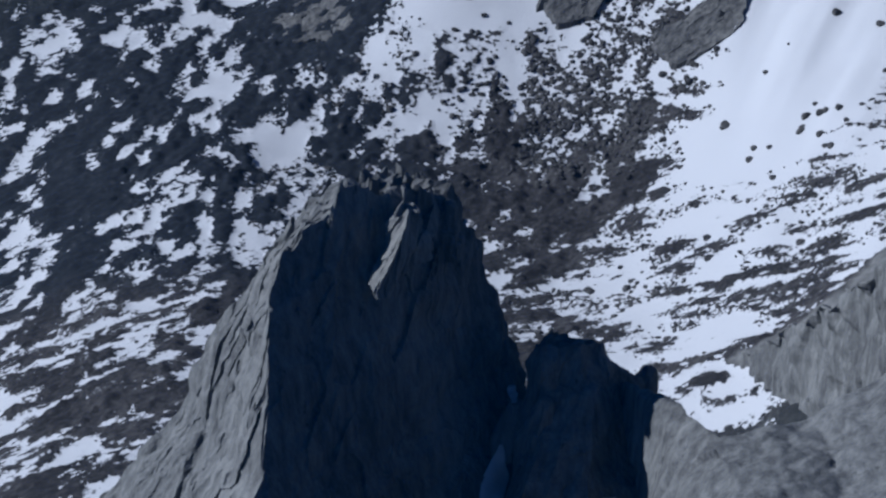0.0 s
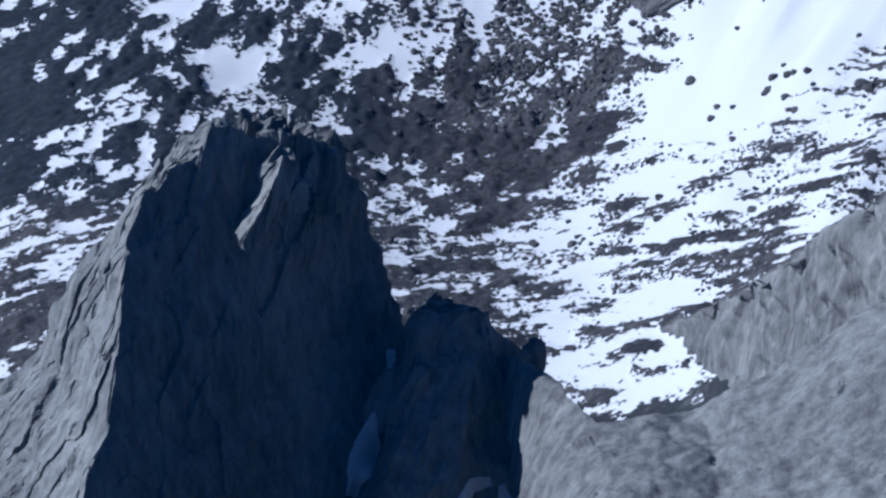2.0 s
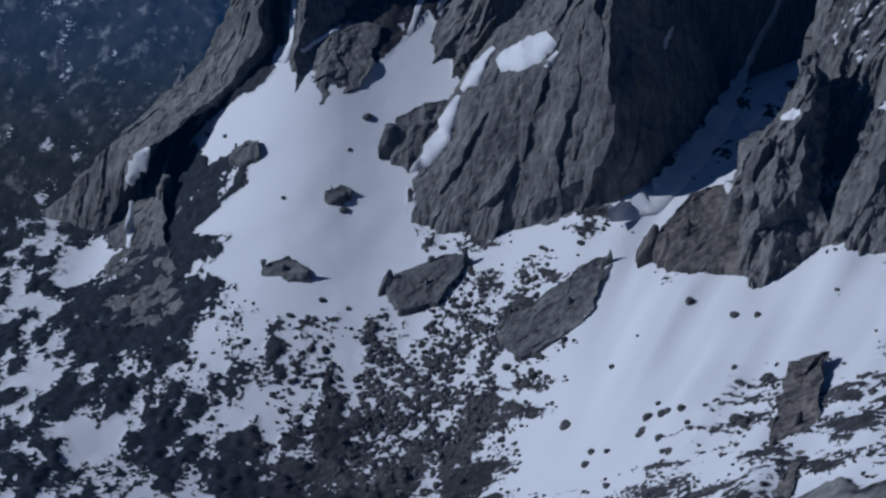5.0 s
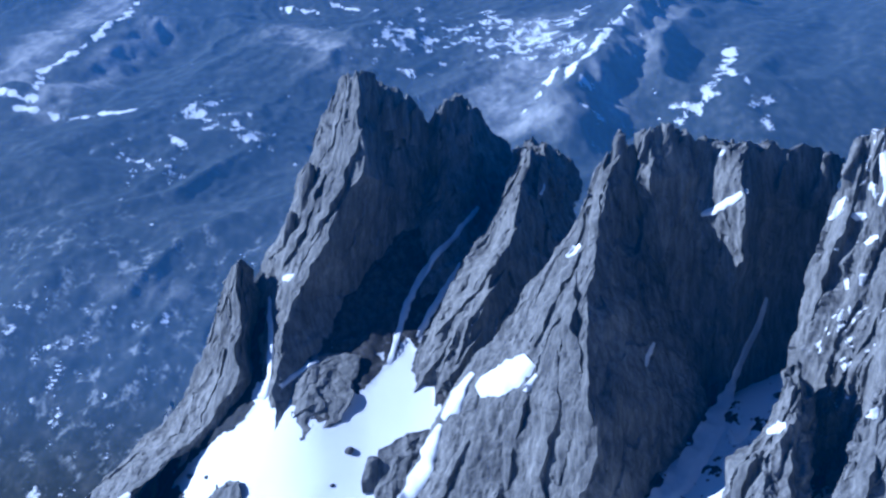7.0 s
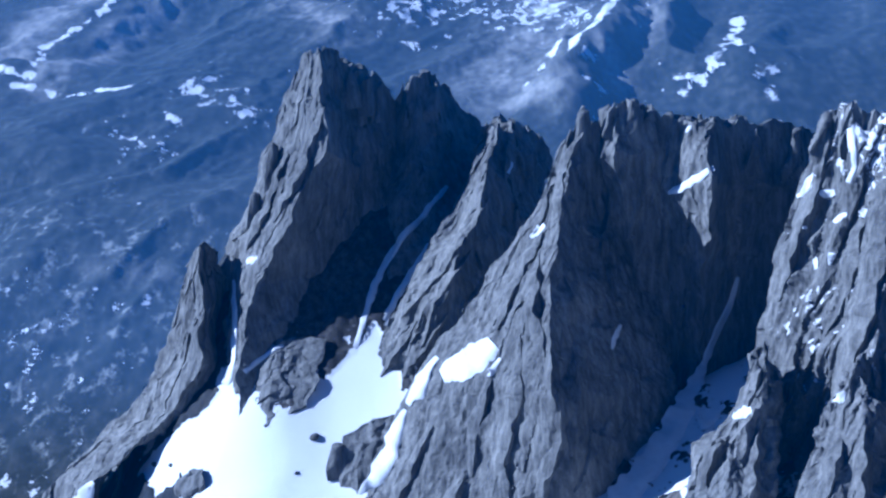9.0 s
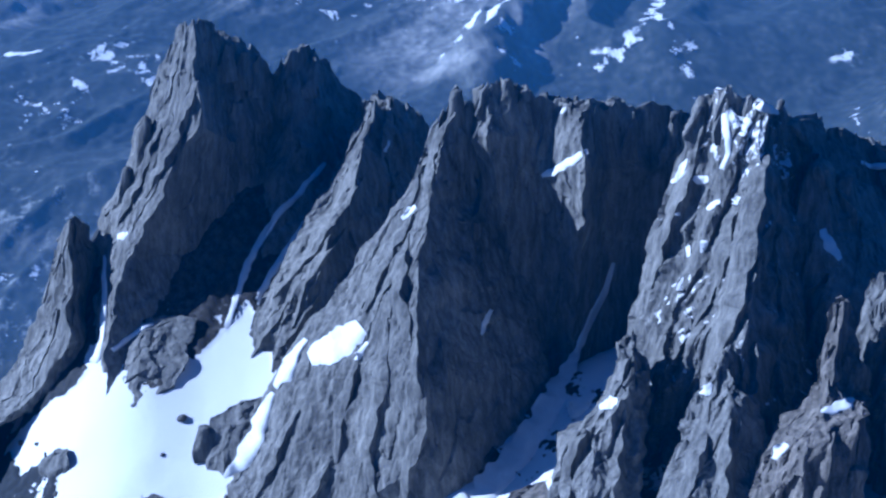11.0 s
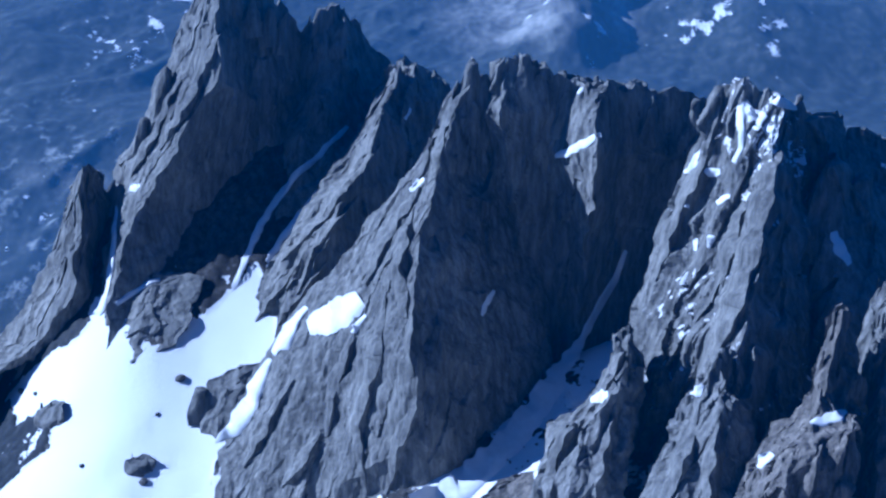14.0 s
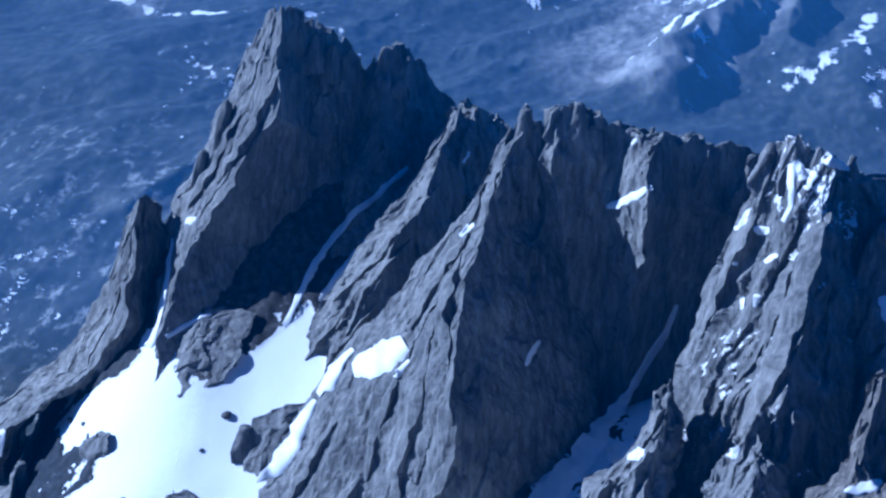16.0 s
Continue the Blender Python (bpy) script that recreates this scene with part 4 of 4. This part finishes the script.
def rib(parent, line, seed):
    """A sharp buttress down a face, along a line of (x, y, z, half width); its foot is sunk into the crag."""
    pts = np.array(line, float)
    along = np.concatenate([[0], np.cumsum(np.linalg.norm(np.diff(pts[:, :3], axis=0), axis=1))])
    n = max(7, int(along[-1] / 0.9))
    at = np.linspace(0, along[-1], n)
    c = np.stack([np.interp(at, along, pts[:, k]) for k in range(4)], 1)
    wander = np.stack([value_noise(np.stack([at * 0.16, 0 * at + 3 * k, 0 * at], 1), seed) for k in range(3)], 1) - 0.5
    tang = np.gradient(c[:, :3], axis=0)
    rise = np.zeros(n)
    for k in range(n):
        hit, place, _, _, _, _ = scene.ray_cast(DEPS, Vector(c[k, :3]) + OUTWARD * 16, -OUTWARD, distance=34)
        rise[k] = max(-9.0, min((place - Vector(c[k, :3])).dot(OUTWARD), 9.0)) if hit else 0.0
    for _ in range(3):
        rise = np.convolve(np.pad(rise, 1, mode="edge"), (0.25, 0.5, 0.25), "valid")
    verts = []
    for k in range(n):
        side = Vector(tang[k]).cross(OUTWARD).normalized()
        w = c[k, 3] * (0.75 + 0.9 * (wander[k, 0] + 0.5) * 0.7) * min(1.0, 0.3 + 3.0 * k / n, 0.3 + 3.0 * (n - 1 - k) / n)
        for s, h in ((-1.25, -1.2), (-0.75, 0.15), (-0.3, 0.6), (0.1 + 0.7 * wander[k, 1], 1.0), (0.5, 0.3), (0.85, -0.4), (1.2, -1.2)):
            verts.append(Vector(c[k, :3]) + side * (-s * w) + OUTWARD * (rise[k] + 0.95 * w * h))
    verts = np.array(verts)
    verts = verts + 0.9 * (np.stack([fbm(verts * 0.5 + 9 * k, 3, seed + k, 0.6) for k in range(3)], 1) - 0.5)
    dusted = 0.66 * fbm(verts * 0.16, 3, seed + 5, 0.6) * step_smooth(75, 120, verts[:, 2]) if parent is snowy_peak else np.zeros(len(verts))
    ob = new("rib", mesh_from("rib", verts, grid_quads(n, 7), parent.data.materials[0], {"snow": dusted}, smooth=False))
    ob.parent = parent
    return ob


RIBS = (
    (spire, [(-44, 1512, 111, 3.5), (-58, 1502, 79, 4.5), (-75, 1506, 53, 4)]),
    (spire, [(-65, 1518, 85, 3), (-79, 1515, 54, 3.5), (-91, 1512, 35, 3)]),
    (third_tower, [(35, 1477, 72, 2.5), (21, 1456, 55, 3.5), (1, 1460, 30, 3.5), (-13, 1465, 14, 2.5)]),
    (third_tower, [(26, 1461, 54, 2), (17, 1448, 44, 3), (10, 1445, 37, 2)]),
    (third_tower, [(-5, 1457, 16, 2), (-18, 1459, -4, 3), (-25, 1459, -14, 2)]),
    (third_tower, [(10, 1444, 24, 2.5), (-3, 1442, 5, 3.5), (-14, 1450, -11, 2.5)]),
    (third_tower, [(45, 1500, 91, 3), (42, 1487, 76, 4)]),
    (pyramid, [(79, 1390, 133, 2), (70, 1390, 118, 3.5), (65, 1374, 98, 3)]),
    (pyramid, [(58, 1378, 90, 2.5), (45, 1377, 65, 4), (34, 1372, 46, 3)]),
    (pyramid, [(56, 1372, 83, 3), (52, 1348, 64, 4.5), (55, 1334, 48, 3.5)]),
    (pyramid, [(90, 1391, 100, 1.6), (86, 1385, 86, 3.2), (84, 1374, 75, 1.6)]),
    (pyramid, [(68, 1337, 50, 2.0), (70, 1332, 40, 3.4), (71, 1329, 27, 2.4)]),
    (pyramid, [(45, 1354, 51, 3), (42, 1339, 25, 4.5), (33, 1340, -9, 4), (37, 1332, -36, 4)]),
    (pyramid, [(30, 1361, 26, 3), (23, 1360, 4, 4), (18, 1353, -20, 3)]),
    (pyramid, [(60, 1324, 37, 3), (60, 1319, 12, 4), (53, 1322, -6, 4), (46, 1325, -33, 3)]),
    (pyramid, [(1, 1378, -4, 3), (-11, 1379, -30, 4), (-22, 1377, -49, 3)]),
    (pyramid, [(14, 1353, -21, 3), (6, 1352, -37, 4), (-3, 1357, -48, 3)]),
    (snowy_peak, [(211, 1314, 151, 4), (205, 1292, 130, 5), (199, 1277, 109, 6), (192, 1267, 86, 6), (184, 1255, 72, 5), (177, 1248, 62, 4)]),
    (snowy_peak, [(184, 1329, 149, 3), (179, 1325, 123, 3.5), (170, 1328, 101, 4), (160, 1322, 73, 4)]),
    (snowy_peak, [(197, 1307, 122, 3), (191, 1298, 101, 4), (186, 1291, 86, 3)]),
    (snowy_peak, [(164, 1300, 61, 5), (162, 1288, 48, 6), (167, 1280, 39, 4)]),
    (snowy_peak, [(201, 1263, 77, 5), (198, 1250, 63, 6), (193, 1240, 52, 4)]),
    (snowy_peak, [(210, 1289, 106, 3), (211, 1275, 79, 4), (208, 1262, 65, 3)]),
    (east_ridge, [(226, 1322, 141, 3), (232, 1306, 129, 4), (236, 1300, 118, 3)]),
    (east_ridge, [(238, 1315, 120, 3), (245, 1311, 109, 4), (247, 1307, 103, 3)]),
    (spur_d, [(252, 1253, 105, 2), (252, 1230, 96, 3.5), (252, 1222, 82, 3)]),
    (spur_a, [(150, 1281, 68, 2), (143, 1271, 54, 3), (139, 1264, 47, 2)]),
    (spur_a, [(145, 1260, 49, 2.5), (140, 1247, 30, 4), (137, 1233, 11, 3)]),
    (spur_a, [(129, 1265, 34, 2.5), (121, 1260, 24, 3.5), (118, 1244, 6, 3)]),
    (spur_b, [(177, 1231, 62, 2.5), (172, 1215, 45, 4), (163, 1209, 23, 3)]),
    (spur_b, [(184, 1218, 56, 2.5), (181, 1205, 40, 3.5), (180, 1200, 25, 3)]),
    (spur_c, [(230, 1223, 107, 2), (223, 1205, 79, 4)]),
    (spur_c, [(234, 1195, 73, 2.5), (232, 1191, 56, 3.5), (224, 1168, 31, 3.5)]),
    (spur_c, [(222, 1186, 68, 2.5), (216, 1176, 49, 4), (209, 1166, 30, 3.5)]),
    (spur_c, [(204, 1179, 58, 2.5), (195, 1188, 37, 4), (188, 1178, 21, 3)]),
    (first_peak, [(-149, 560, 195, 1.2), (-155, 553, 183, 1.8)]),
    (first_peak, [(-172, 588, 230, 1.5), (-178, 572, 218, 2.2), (-185, 575, 198, 1.6)]),
    (first_peak, [(-183, 594, 206, 1.5), (-188, 592, 198, 2.2), (-193, 582, 175, 1.8)]),
    (first_peak, [(-126, 586, 249, 1.4), (-129, 581, 242, 2.4), (-132, 578, 236, 1.4)]),
    (first_peak, [(-143, 582, 250, 1.6), (-144, 579, 241, 2.2)]),
    (first_peak, [(-158, 588, 244, 1.2), (-163, 580, 236, 1.8), (-166, 572, 226, 1.2)]),
    (shoulder, [(-77, 583, 201, 1), (-75, 578, 193, 1.6)]),
)
for k, (crag, course) in enumerate(RIBS):
    rib(crag, course, 600 + 7 * k)

# ---------------------------------------------------------------- snow lying on the crags
bpy.context.view_layer.update()
DEPS = bpy.context.evaluated_depsgraph_get()


def snow_strip(label, line, thick=0.3, jagged=0.6):
    """A patch of old snow along a line of (x, y, z, half width), laid on whatever rock lies under it."""
    pts = np.array(line, float)
    seg = np.linalg.norm(np.diff(pts[:, :3], axis=0), axis=1)
    along = np.concatenate([[0], np.cumsum(seg)])
    n = max(6, int(along[-1] / 0.9))
    small = along[-1] < 20
    thick = 0.1 if small else thick
    at = np.linspace(0, along[-1], n)
    line = np.stack([np.interp(at, along, pts[:, k]) for k in range(4)], 1)
    cols = 9
    verts, lift, rims = [], [], []
    seed = int(abs(pts[0, 0] * 7 + pts[0, 2] * 13)) % 97
    tang = np.gradient(line[:, :3], axis=0)
    pace = 0.4 if small else 0.24
    jag = value_noise(np.stack([at * pace, 0 * at, 0 * at], 1), seed), value_noise(np.stack([at * pace, 0 * at + 7, 0 * at], 1), seed)
    for k in range(n):
        c = Vector(line[k, :3])
        side = Vector(tang[k]).cross(OUTWARD).normalized()
        for j in range(cols):
            s = 2 * j / (cols - 1) - 1
            w = line[k, 3] * (1 - 0.5 * jagged + jagged * (jag[0] if s > 0 else jag[1])[k])
            q = c + side * (s * w)
            hit, place, normal, _, ob, _ = scene.ray_cast(DEPS, q + OUTWARD * 14, -OUTWARD, distance=24)
            rise = (place - q).dot(OUTWARD) if hit else 0.0
            verts.append(q)
            lift.append(max(-5.0, min(rise, 5.0)))
            rims.append(min(1.0, 4 * k / n, 4 * (n - 1 - k) / n) * (1 - s * s))
    lift = np.array(lift).reshape(n, cols)
    for _ in range(1 if small else 2):
        pad = np.pad(lift, 1, mode="edge")
        lift = np.max([pad[a:a + n, b:b + cols] for a in range(3) for b in range(3)], 0)
    for _ in range(2 if small else 9):
        pad = np.pad(lift, 1, mode="edge")
        lift = 0.4 * lift + 0.15 * (pad[:-2, 1:-1] + pad[2:, 1:-1] + pad[1:-1, :-2] + pad[1:-1, 2:])
    lift = lift.ravel() - 0.2 + (thick + 0.25) * np.sqrt(np.maximum(rims, 0))
    verts = np.array(verts) + lift[:, None] * np.array(OUTWARD)
    me = mesh_from("snow_patch", verts, grid_quads(n, cols), SNOW_MAT, {})
    return me, label


for snow_mesh, snow_label in (
    snow_strip("bright snow patch on a rock ledge of the pyramid", [(7, 1391, 15, 3.5), (12, 1387, 20, 6.0), (19, 1377, 27, 7.5), (27, 1372, 34, 7.0), (32, 1370, 40, 4.5)], jagged=0.25),
    snow_strip("narrow bright snow streak beside the ledge patch", [(-11, 1404, -4, 1.7), (-5, 1401, 4, 4.5), (0, 1402, 13, 2.8), (5, 1403, 20, 1.1)]),
    snow_strip("narrow snow strip between two rock outcrops", [(-37, 1392, -44, 0.9), (-28, 1393, -36, 4.0), (-21, 1393, -24, 4.5), (-16, 1400, -13, 2.8), (-12, 1404, -7, 1.1)]),
    snow_strip("small snow streak under the ledge patch", [(27, 1428, -6, 1.2), (30, 1363, 28, 1.9), (35, 1363, 35, 0.8)]),
    snow_strip("bright snow shelf across the dark wall", [(116, 1383, 104, 0.7), (122, 1376, 109, 2.2), (129, 1367, 116, 1.9), (136, 1364, 121, 1.2)]),
    snow_strip("small snow cap on the crest of the wall", [(125, 1388, 131, 1.0), (126, 1381, 135, 1.5), (128, 1381, 136, 0.7)]),
    snow_strip("white snow cap on the spur tip", [(134, 1275, 40, 0.9), (138, 1267, 46, 2.6), (141, 1261, 50, 1.2)]),
    snow_strip("small snow patch at the foot of a rock rib", [(174, 1246, 56, 1.1), (176, 1235, 65, 2.0), (179, 1236, 68, 0.9)]),
    snow_strip("bright snow ledge across the spur", [(218, 1196, 72, 0.9), (223, 1198, 72, 2.2), (229, 1199, 74, 2.2), (232, 1205, 73, 0.9)]),
    snow_strip("bright snow patch on the spur's shoulder", [(199, 1192, 54, 1.1), (201, 1190, 59, 2.8), (204, 1191, 61, 1.5)]),
    snow_strip("bright snow cap on the peak's top", [(204, 1319, 156, 1.2), (207, 1311, 158, 2.8), (211, 1313, 156, 2.1), (215, 1320, 153, 0.9)]),
    snow_strip("snow pockets on the peak's face", [(192, 1320, 153, 1.2), (192, 1317, 150, 2.1), (193, 1313, 145, 1.4), (193, 1312, 138, 1.6), (190, 1313, 131, 0.9)]),
    snow_strip("snow ledges on the peak's edge", [(171, 1344, 113, 1.0), (174, 1342, 116, 1.9), (177, 1340, 122, 2.2), (179, 1335, 127, 1.0)]),
    snow_strip("small snow pocket on the peak's face", [(199, 1311, 148, 1.2), (201, 1311, 152, 1.9), (200, 1314, 153, 0.9)]),
    snow_strip("small snow pocket on the peak's face", [(199, 1384, 80, 1.0), (195, 1309, 116, 1.9), (197, 1309, 119, 0.9)]),
    snow_strip("small snow pocket on the peak's face", [(181, 1310, 94, 0.9), (182, 1309, 99, 1.9), (186, 1372, 76, 1.0)]),
    snow_strip("small snow pocket on the peak's face", [(184, 1315, 112, 0.9), (187, 1314, 115, 1.6), (189, 1311, 117, 0.7)]),
    snow_strip("small snow pocket on the peak's face", [(172, 1327, 104, 1.0), (173, 1333, 106, 1.4), (173, 1330, 109, 0.7)]),
    snow_strip("small snow pocket on the peak's face", [(176, 1320, 88, 0.7), (176, 1320, 91, 1.4), (176, 1322, 93, 0.7)]),
    snow_strip("small snow pocket on the peak's face", [(173, 1364, 50, 0.7), (171, 1305, 79, 1.4), (171, 1308, 81, 0.7)]),
    snow_strip("small snow pocket on the peak's face", [(179, 1326, 122, 0.9), (182, 1323, 122, 1.9), (185, 1320, 124, 0.9)]),
    snow_strip("small snow patch on the notch beside the pyramid", [(52, 1395, 81, 0.8), (56, 1393, 85, 2.0), (59, 1388, 90, 1.0)]),
    snow_strip("small snow patch at the foot of the spire's edge", [(-90, 1507, 32, 1.1), (-87, 1504, 34, 1.9), (-84, 1502, 36, 0.8)]),
    snow_strip("shaded snow streak in the gully", [(-37, 1475, -5, 1.6), (-32, 1487, 5, 1.9), (-27, 1501, 16, 1.9), (-20, 1513, 25, 1.9), (-12, 1515, 36, 1.9), (-2, 1522, 43, 1.6), (8, 1530, 52, 1.4), (13, 1537, 55, 0.8)]),
    snow_strip("shaded snow streak in the gully", [(-22, 1485, 5, 1.4), (-15, 1494, 14, 1.9), (-6, 1505, 24, 1.6), (2, 1514, 33, 0.9)]),
    snow_strip("shaded snow streak beside the small tower", [(-104, 1483, -24, 2.2), (-99, 1484, -12, 1.6), (-98, 1495, 1, 1.7), (-98, 1509, 13, 1.4), (-98, 1516, 19, 0.8)]),
    snow_strip("shaded snow streak below the spire", [(-93, 1472, -13, 1.4), (-86, 1478, -10, 1.6), (-78, 1480, -5, 1.4), (-73, 1482, -4, 0.8)]),
    snow_strip("long shaded snow couloir between dark walls", [(58, 1303, -24, 3.4), (79, 1313, -23, 6.4), (97, 1328, -13, 7.4), (111, 1342, -1, 7.9), (119, 1354, 7, 7.0), (123, 1367, 11, 5.0), (129, 1380, 18, 1.6), (136, 1392, 27, 1.5), (144, 1396, 41, 1.3), (148, 1399, 53, 0.9)]),
    snow_strip("shaded snow branch of the couloir", [(118, 1365, -8, 3.0), (125, 1339, 8, 4.4), (132, 1342, 12, 2.5), (136, 1343, 14, 1.0)]),
    snow_strip("thin shaded snow streak on the dark wall", [(112, 1376, 5, 1.3), (110, 1388, 14, 1.3), (109, 1393, 29, 0.8)]),
    # sunlit rock sliver drawn as a strip of snow colour
    snow_strip("snow-white streak standing in for a sunlit sliver on the pyramid's shaded face", [(86, 1353, 41, 0.7), (88, 1358, 45, 1.2), (91, 1364, 48, 0.7)]),
    snow_strip("shaded snow patch on the dark ridge", [(231, 1301, 106, 1.4), (234, 1295, 100, 3.1), (238, 1294, 95, 1.2)]),
    snow_strip("bright snow edge along the ridge crest", [(252, 1336, 122, 0.7), (262, 1345, 116, 1.5), (272, 1352, 111, 1.0)]),
    snow_strip("small snow pocket on the tower", [(44, 1492, 76, 1.1), (45, 1495, 78, 1.6), (46, 1497, 80, 0.8)]),
    snow_strip("shaded snow gully between peak and shoulder", [(-111, 576, 143, 1.1), (-109, 578, 149, 3.5), (-107, 582, 156, 3.2), (-106, 582, 165, 1.4), (-106, 582, 168, 0.5)]),
    snow_strip("shaded snow gully below the peak", [(-116, 558, 120, 1.9), (-114, 562, 129, 1.9), (-114, 568, 135, 1.6), (-113, 572, 138, 0.8)]),
    snow_strip("shaded snow field under the shoulder", [(-96, 536, 134, 10.9), (-96, 542, 143, 10.3), (-100, 547, 150, 7.0), (-105, 552, 156, 1.9)]),
    snow_strip("shaded snow patch on the shoulder", [(-83, 547, 156, 1.2), (-81, 550, 162, 1.9), (-78, 557, 164, 1.9), (-73, 562, 162, 1.3)]),
    snow_strip("shaded snow patch on the shoulder", [(-74, 555, 153, 0.9), (-70, 559, 150, 2.2), (-68, 562, 154, 1.9), (-70, 563, 160, 0.9)]),
    snow_strip("small snow patch at the notch of the crest", [(-102, 585, 181, 0.8), (-102, 601, 175, 1.4), (-101, 615, 169, 0.7)]),
    snow_strip("small bright snow patch behind the crest", [(30, 854, -9, 1.3), (33, 857, -7, 3.5), (36, 862, -6, 1.3)]),
    snow_strip("small shaded snow patch at the peak's foot", [(-127, 636, 73, 0.7), (-122, 558, 136, 1.9), (-118, 562, 134, 0.8)]),
    snow_strip("bright snow patch low on the pale slope", [(-11, 456, 215, 0.7), (-4, 458, 216, 1.4), (6, 453, 222, 1.1)]),
    snow_strip("bright snow patch on the ridge beside the snowfield", [(-177, 1486, -75, 1.5), (-183, 1487, -85, 5.0), (-190, 1497, -102, 2.5)]),
    snow_strip("thin snow tongue on the low ridge", [(-187, 1480, -104, 1.0), (-188, 1470, -116, 2.2), (-187, 1462, -124, 1.0)]),
    snow_strip("small snow patch on the pale slope", [(-60, 510, 174, 0.6), (-59, 508, 177, 1.5), (-58, 505, 178, 0.6)]),
):
    tagged(new("snow_patch", snow_mesh), snow_label, "snow patch", group="snow patches on the crags")


# ---------------------------------------------------------------- boulders and scree
def rock_shape(seed, subdiv):
    bm = bmesh.new()
    bmesh.ops.create_icosphere(bm, subdivisions=subdiv, radius=1.0)
    co = np.array([v.co[:] for v in bm.verts])
    r = 0.62 + 0.75 * fbm(co * 1.1 + seed * 5.3, 3, seed, 0.55)
    r = np.minimum(r, 1.15)
    for v, k in zip(bm.verts, r):
        v.co = Vector((v.co.x * k * 1.15, v.co.y * k, v.co.z * k * 0.72))
    return bm


def boulders():
    shapes = []
    for k in range(8):
        bm = rock_shape(k + 3, 2)
        me = bpy.data.meshes.new("boulder")
        bm.to_mesh(me)
        bm.free()
        me.materials.append(BOULDER)
        shapes.append(me)
    rng = np.random.default_rng(12)
    spots = [(x, y, r) for x, y, r in KNOWN_BOULDERS_A + KNOWN_BOULDERS_B]
    while len(spots) < 250:
        x, y = rng.uniform(-170, 150), rng.uniform(980, 1440)
        s = snow_at(x, y)
        if 0.5 < s < 0.95 and not (x > 60 and y > 1240):
            spots.append((x, y, 0.8 + 1.6 * rng.random() ** 2))
    for k, (x, y, r) in enumerate(spots):
        ob = new("boulder", shapes[k % 8])
        ob.matrix_basis = Matrix.LocRotScale((x, y, height_at(x, y) + 0.1 * r), Euler((rng.uniform(-0.3, 0.3), rng.uniform(-0.3, 0.3), rng.uniform(0, 6.3))), (r * 1.15, r * 1.1, r * 1.1))
        tagged(ob, "dark grey boulder half sunk in old snow", "boulder", group="boulders in the snow")


def scree():
    rng = np.random.default_rng(5)
    bases = []
    for k in range(6):
        bm = rock_shape(k + 20, 1)
        bm.verts.ensure_lookup_table()
        bases.append((np.array([v.co[:] for v in bm.verts]), np.array([[v.index for v in f.verts] for f in bm.faces])))
        bm.free()
    verts, faces, count = [], [], 0
    total = 0
    while total < 5200:
        x, y = rng.uniform(-210, 160), rng.uniform(950, 1450)
        s = snow_at(x, y)
        if not 0.42 < s < 0.9 or (x > 60 and y > 1240) or noise.noise((x / 22, y / 30, 3.0)) < -0.05:
            continue
        total += 1
        co, fa = bases[total % 6]
        r = 0.35 + 1.0 * rng.random() ** 2.5
        a = rng.uniform(0, 6.3)
        c, d = math.cos(a), math.sin(a)
        p = co * (r * 1.3, r, r)
        p = np.stack([c * p[:, 0] - d * p[:, 1] + x, d * p[:, 0] + c * p[:, 1] + y, p[:, 2] + height_at(x, y) + 0.1 * r], 1)
        verts.append(p)
        faces.append(fa + count)
        count += len(p)
    # the boulder field below the snowfield
    while total < 7600:
        x, y = rng.normal(-22, 34), rng.normal(1275, 34)
        if noise.noise((x / 15, y / 18, 7.0)) < -0.12 or snow_at(x, y) > 1.3:
            continue
        total += 1
        co, fa = bases[total % 6]
        r = 0.5 + 1.5 * rng.random() ** 2
        a = rng.uniform(0, 6.3)
        c, d = math.cos(a), math.sin(a)
        p = co * (r * 1.3, r, r)
        p = np.stack([c * p[:, 0] - d * p[:, 1] + x, d * p[:, 0] + c * p[:, 1] + y, p[:, 2] + height_at(x, y) + 0.1 * r], 1)
        verts.append(p)
        faces.append(fa + count)
        count += len(p)
    me = bpy.data.meshes.new("scree")
    me.from_pydata(np.concatenate(verts).tolist(), [], np.concatenate(faces).tolist())
    me.materials.append(BOULDER)
    tagged(new("scree", me), "small dark stones scattered over the snow", "scree", kind="stuff")


KNOWN_BOULDERS_A = [(-81, 1345, 1.6), (55, 1206, 1.4), (91, 1224, 2.2), (108, 1193, 2.2), (117, 1185, 1.6), (-59, 1440, 2.4), (79, 1123, 2.0), (74, 1130, 1.8), (66, 1139, 2.2), (33, 1182, 2.2), (101, 1081, 3.0), (103, 1143, 1.4), (-68, 1425, 1.0), (-135, 1476, 1.4), (-145, 1492, 1.8), (-68, 1337, 1.3), (-55, 1322, 1.5), (-102, 1409, 1.2), (-71, 1394, 2.0), (63, 1130, 1.5)]
KNOWN_BOULDERS_B = [(71, 1092, 1.8), (48, 1130, 1.6), (21, 1241, 2.4), (9, 1258, 2.2), (28, 1210, 1.2), (17, 1238, 2.2), (115, 1119, 1.4), (143, 1096, 1.0), (71, 1147, 1.4), (-26, 1353, 2.0), (33, 1184, 2.2), (26, 1212, 1.0), (72, 1132, 2.2), (99, 1090, 2.6), (62, 1127, 2.0), (42, 1139, 1.8), (46, 1098, 1.8), (39, 1131, 2.0), (69, 1095, 1.4), (60, 1062, 1.8), (80, 1107, 1.4)]
boulders()
scree()
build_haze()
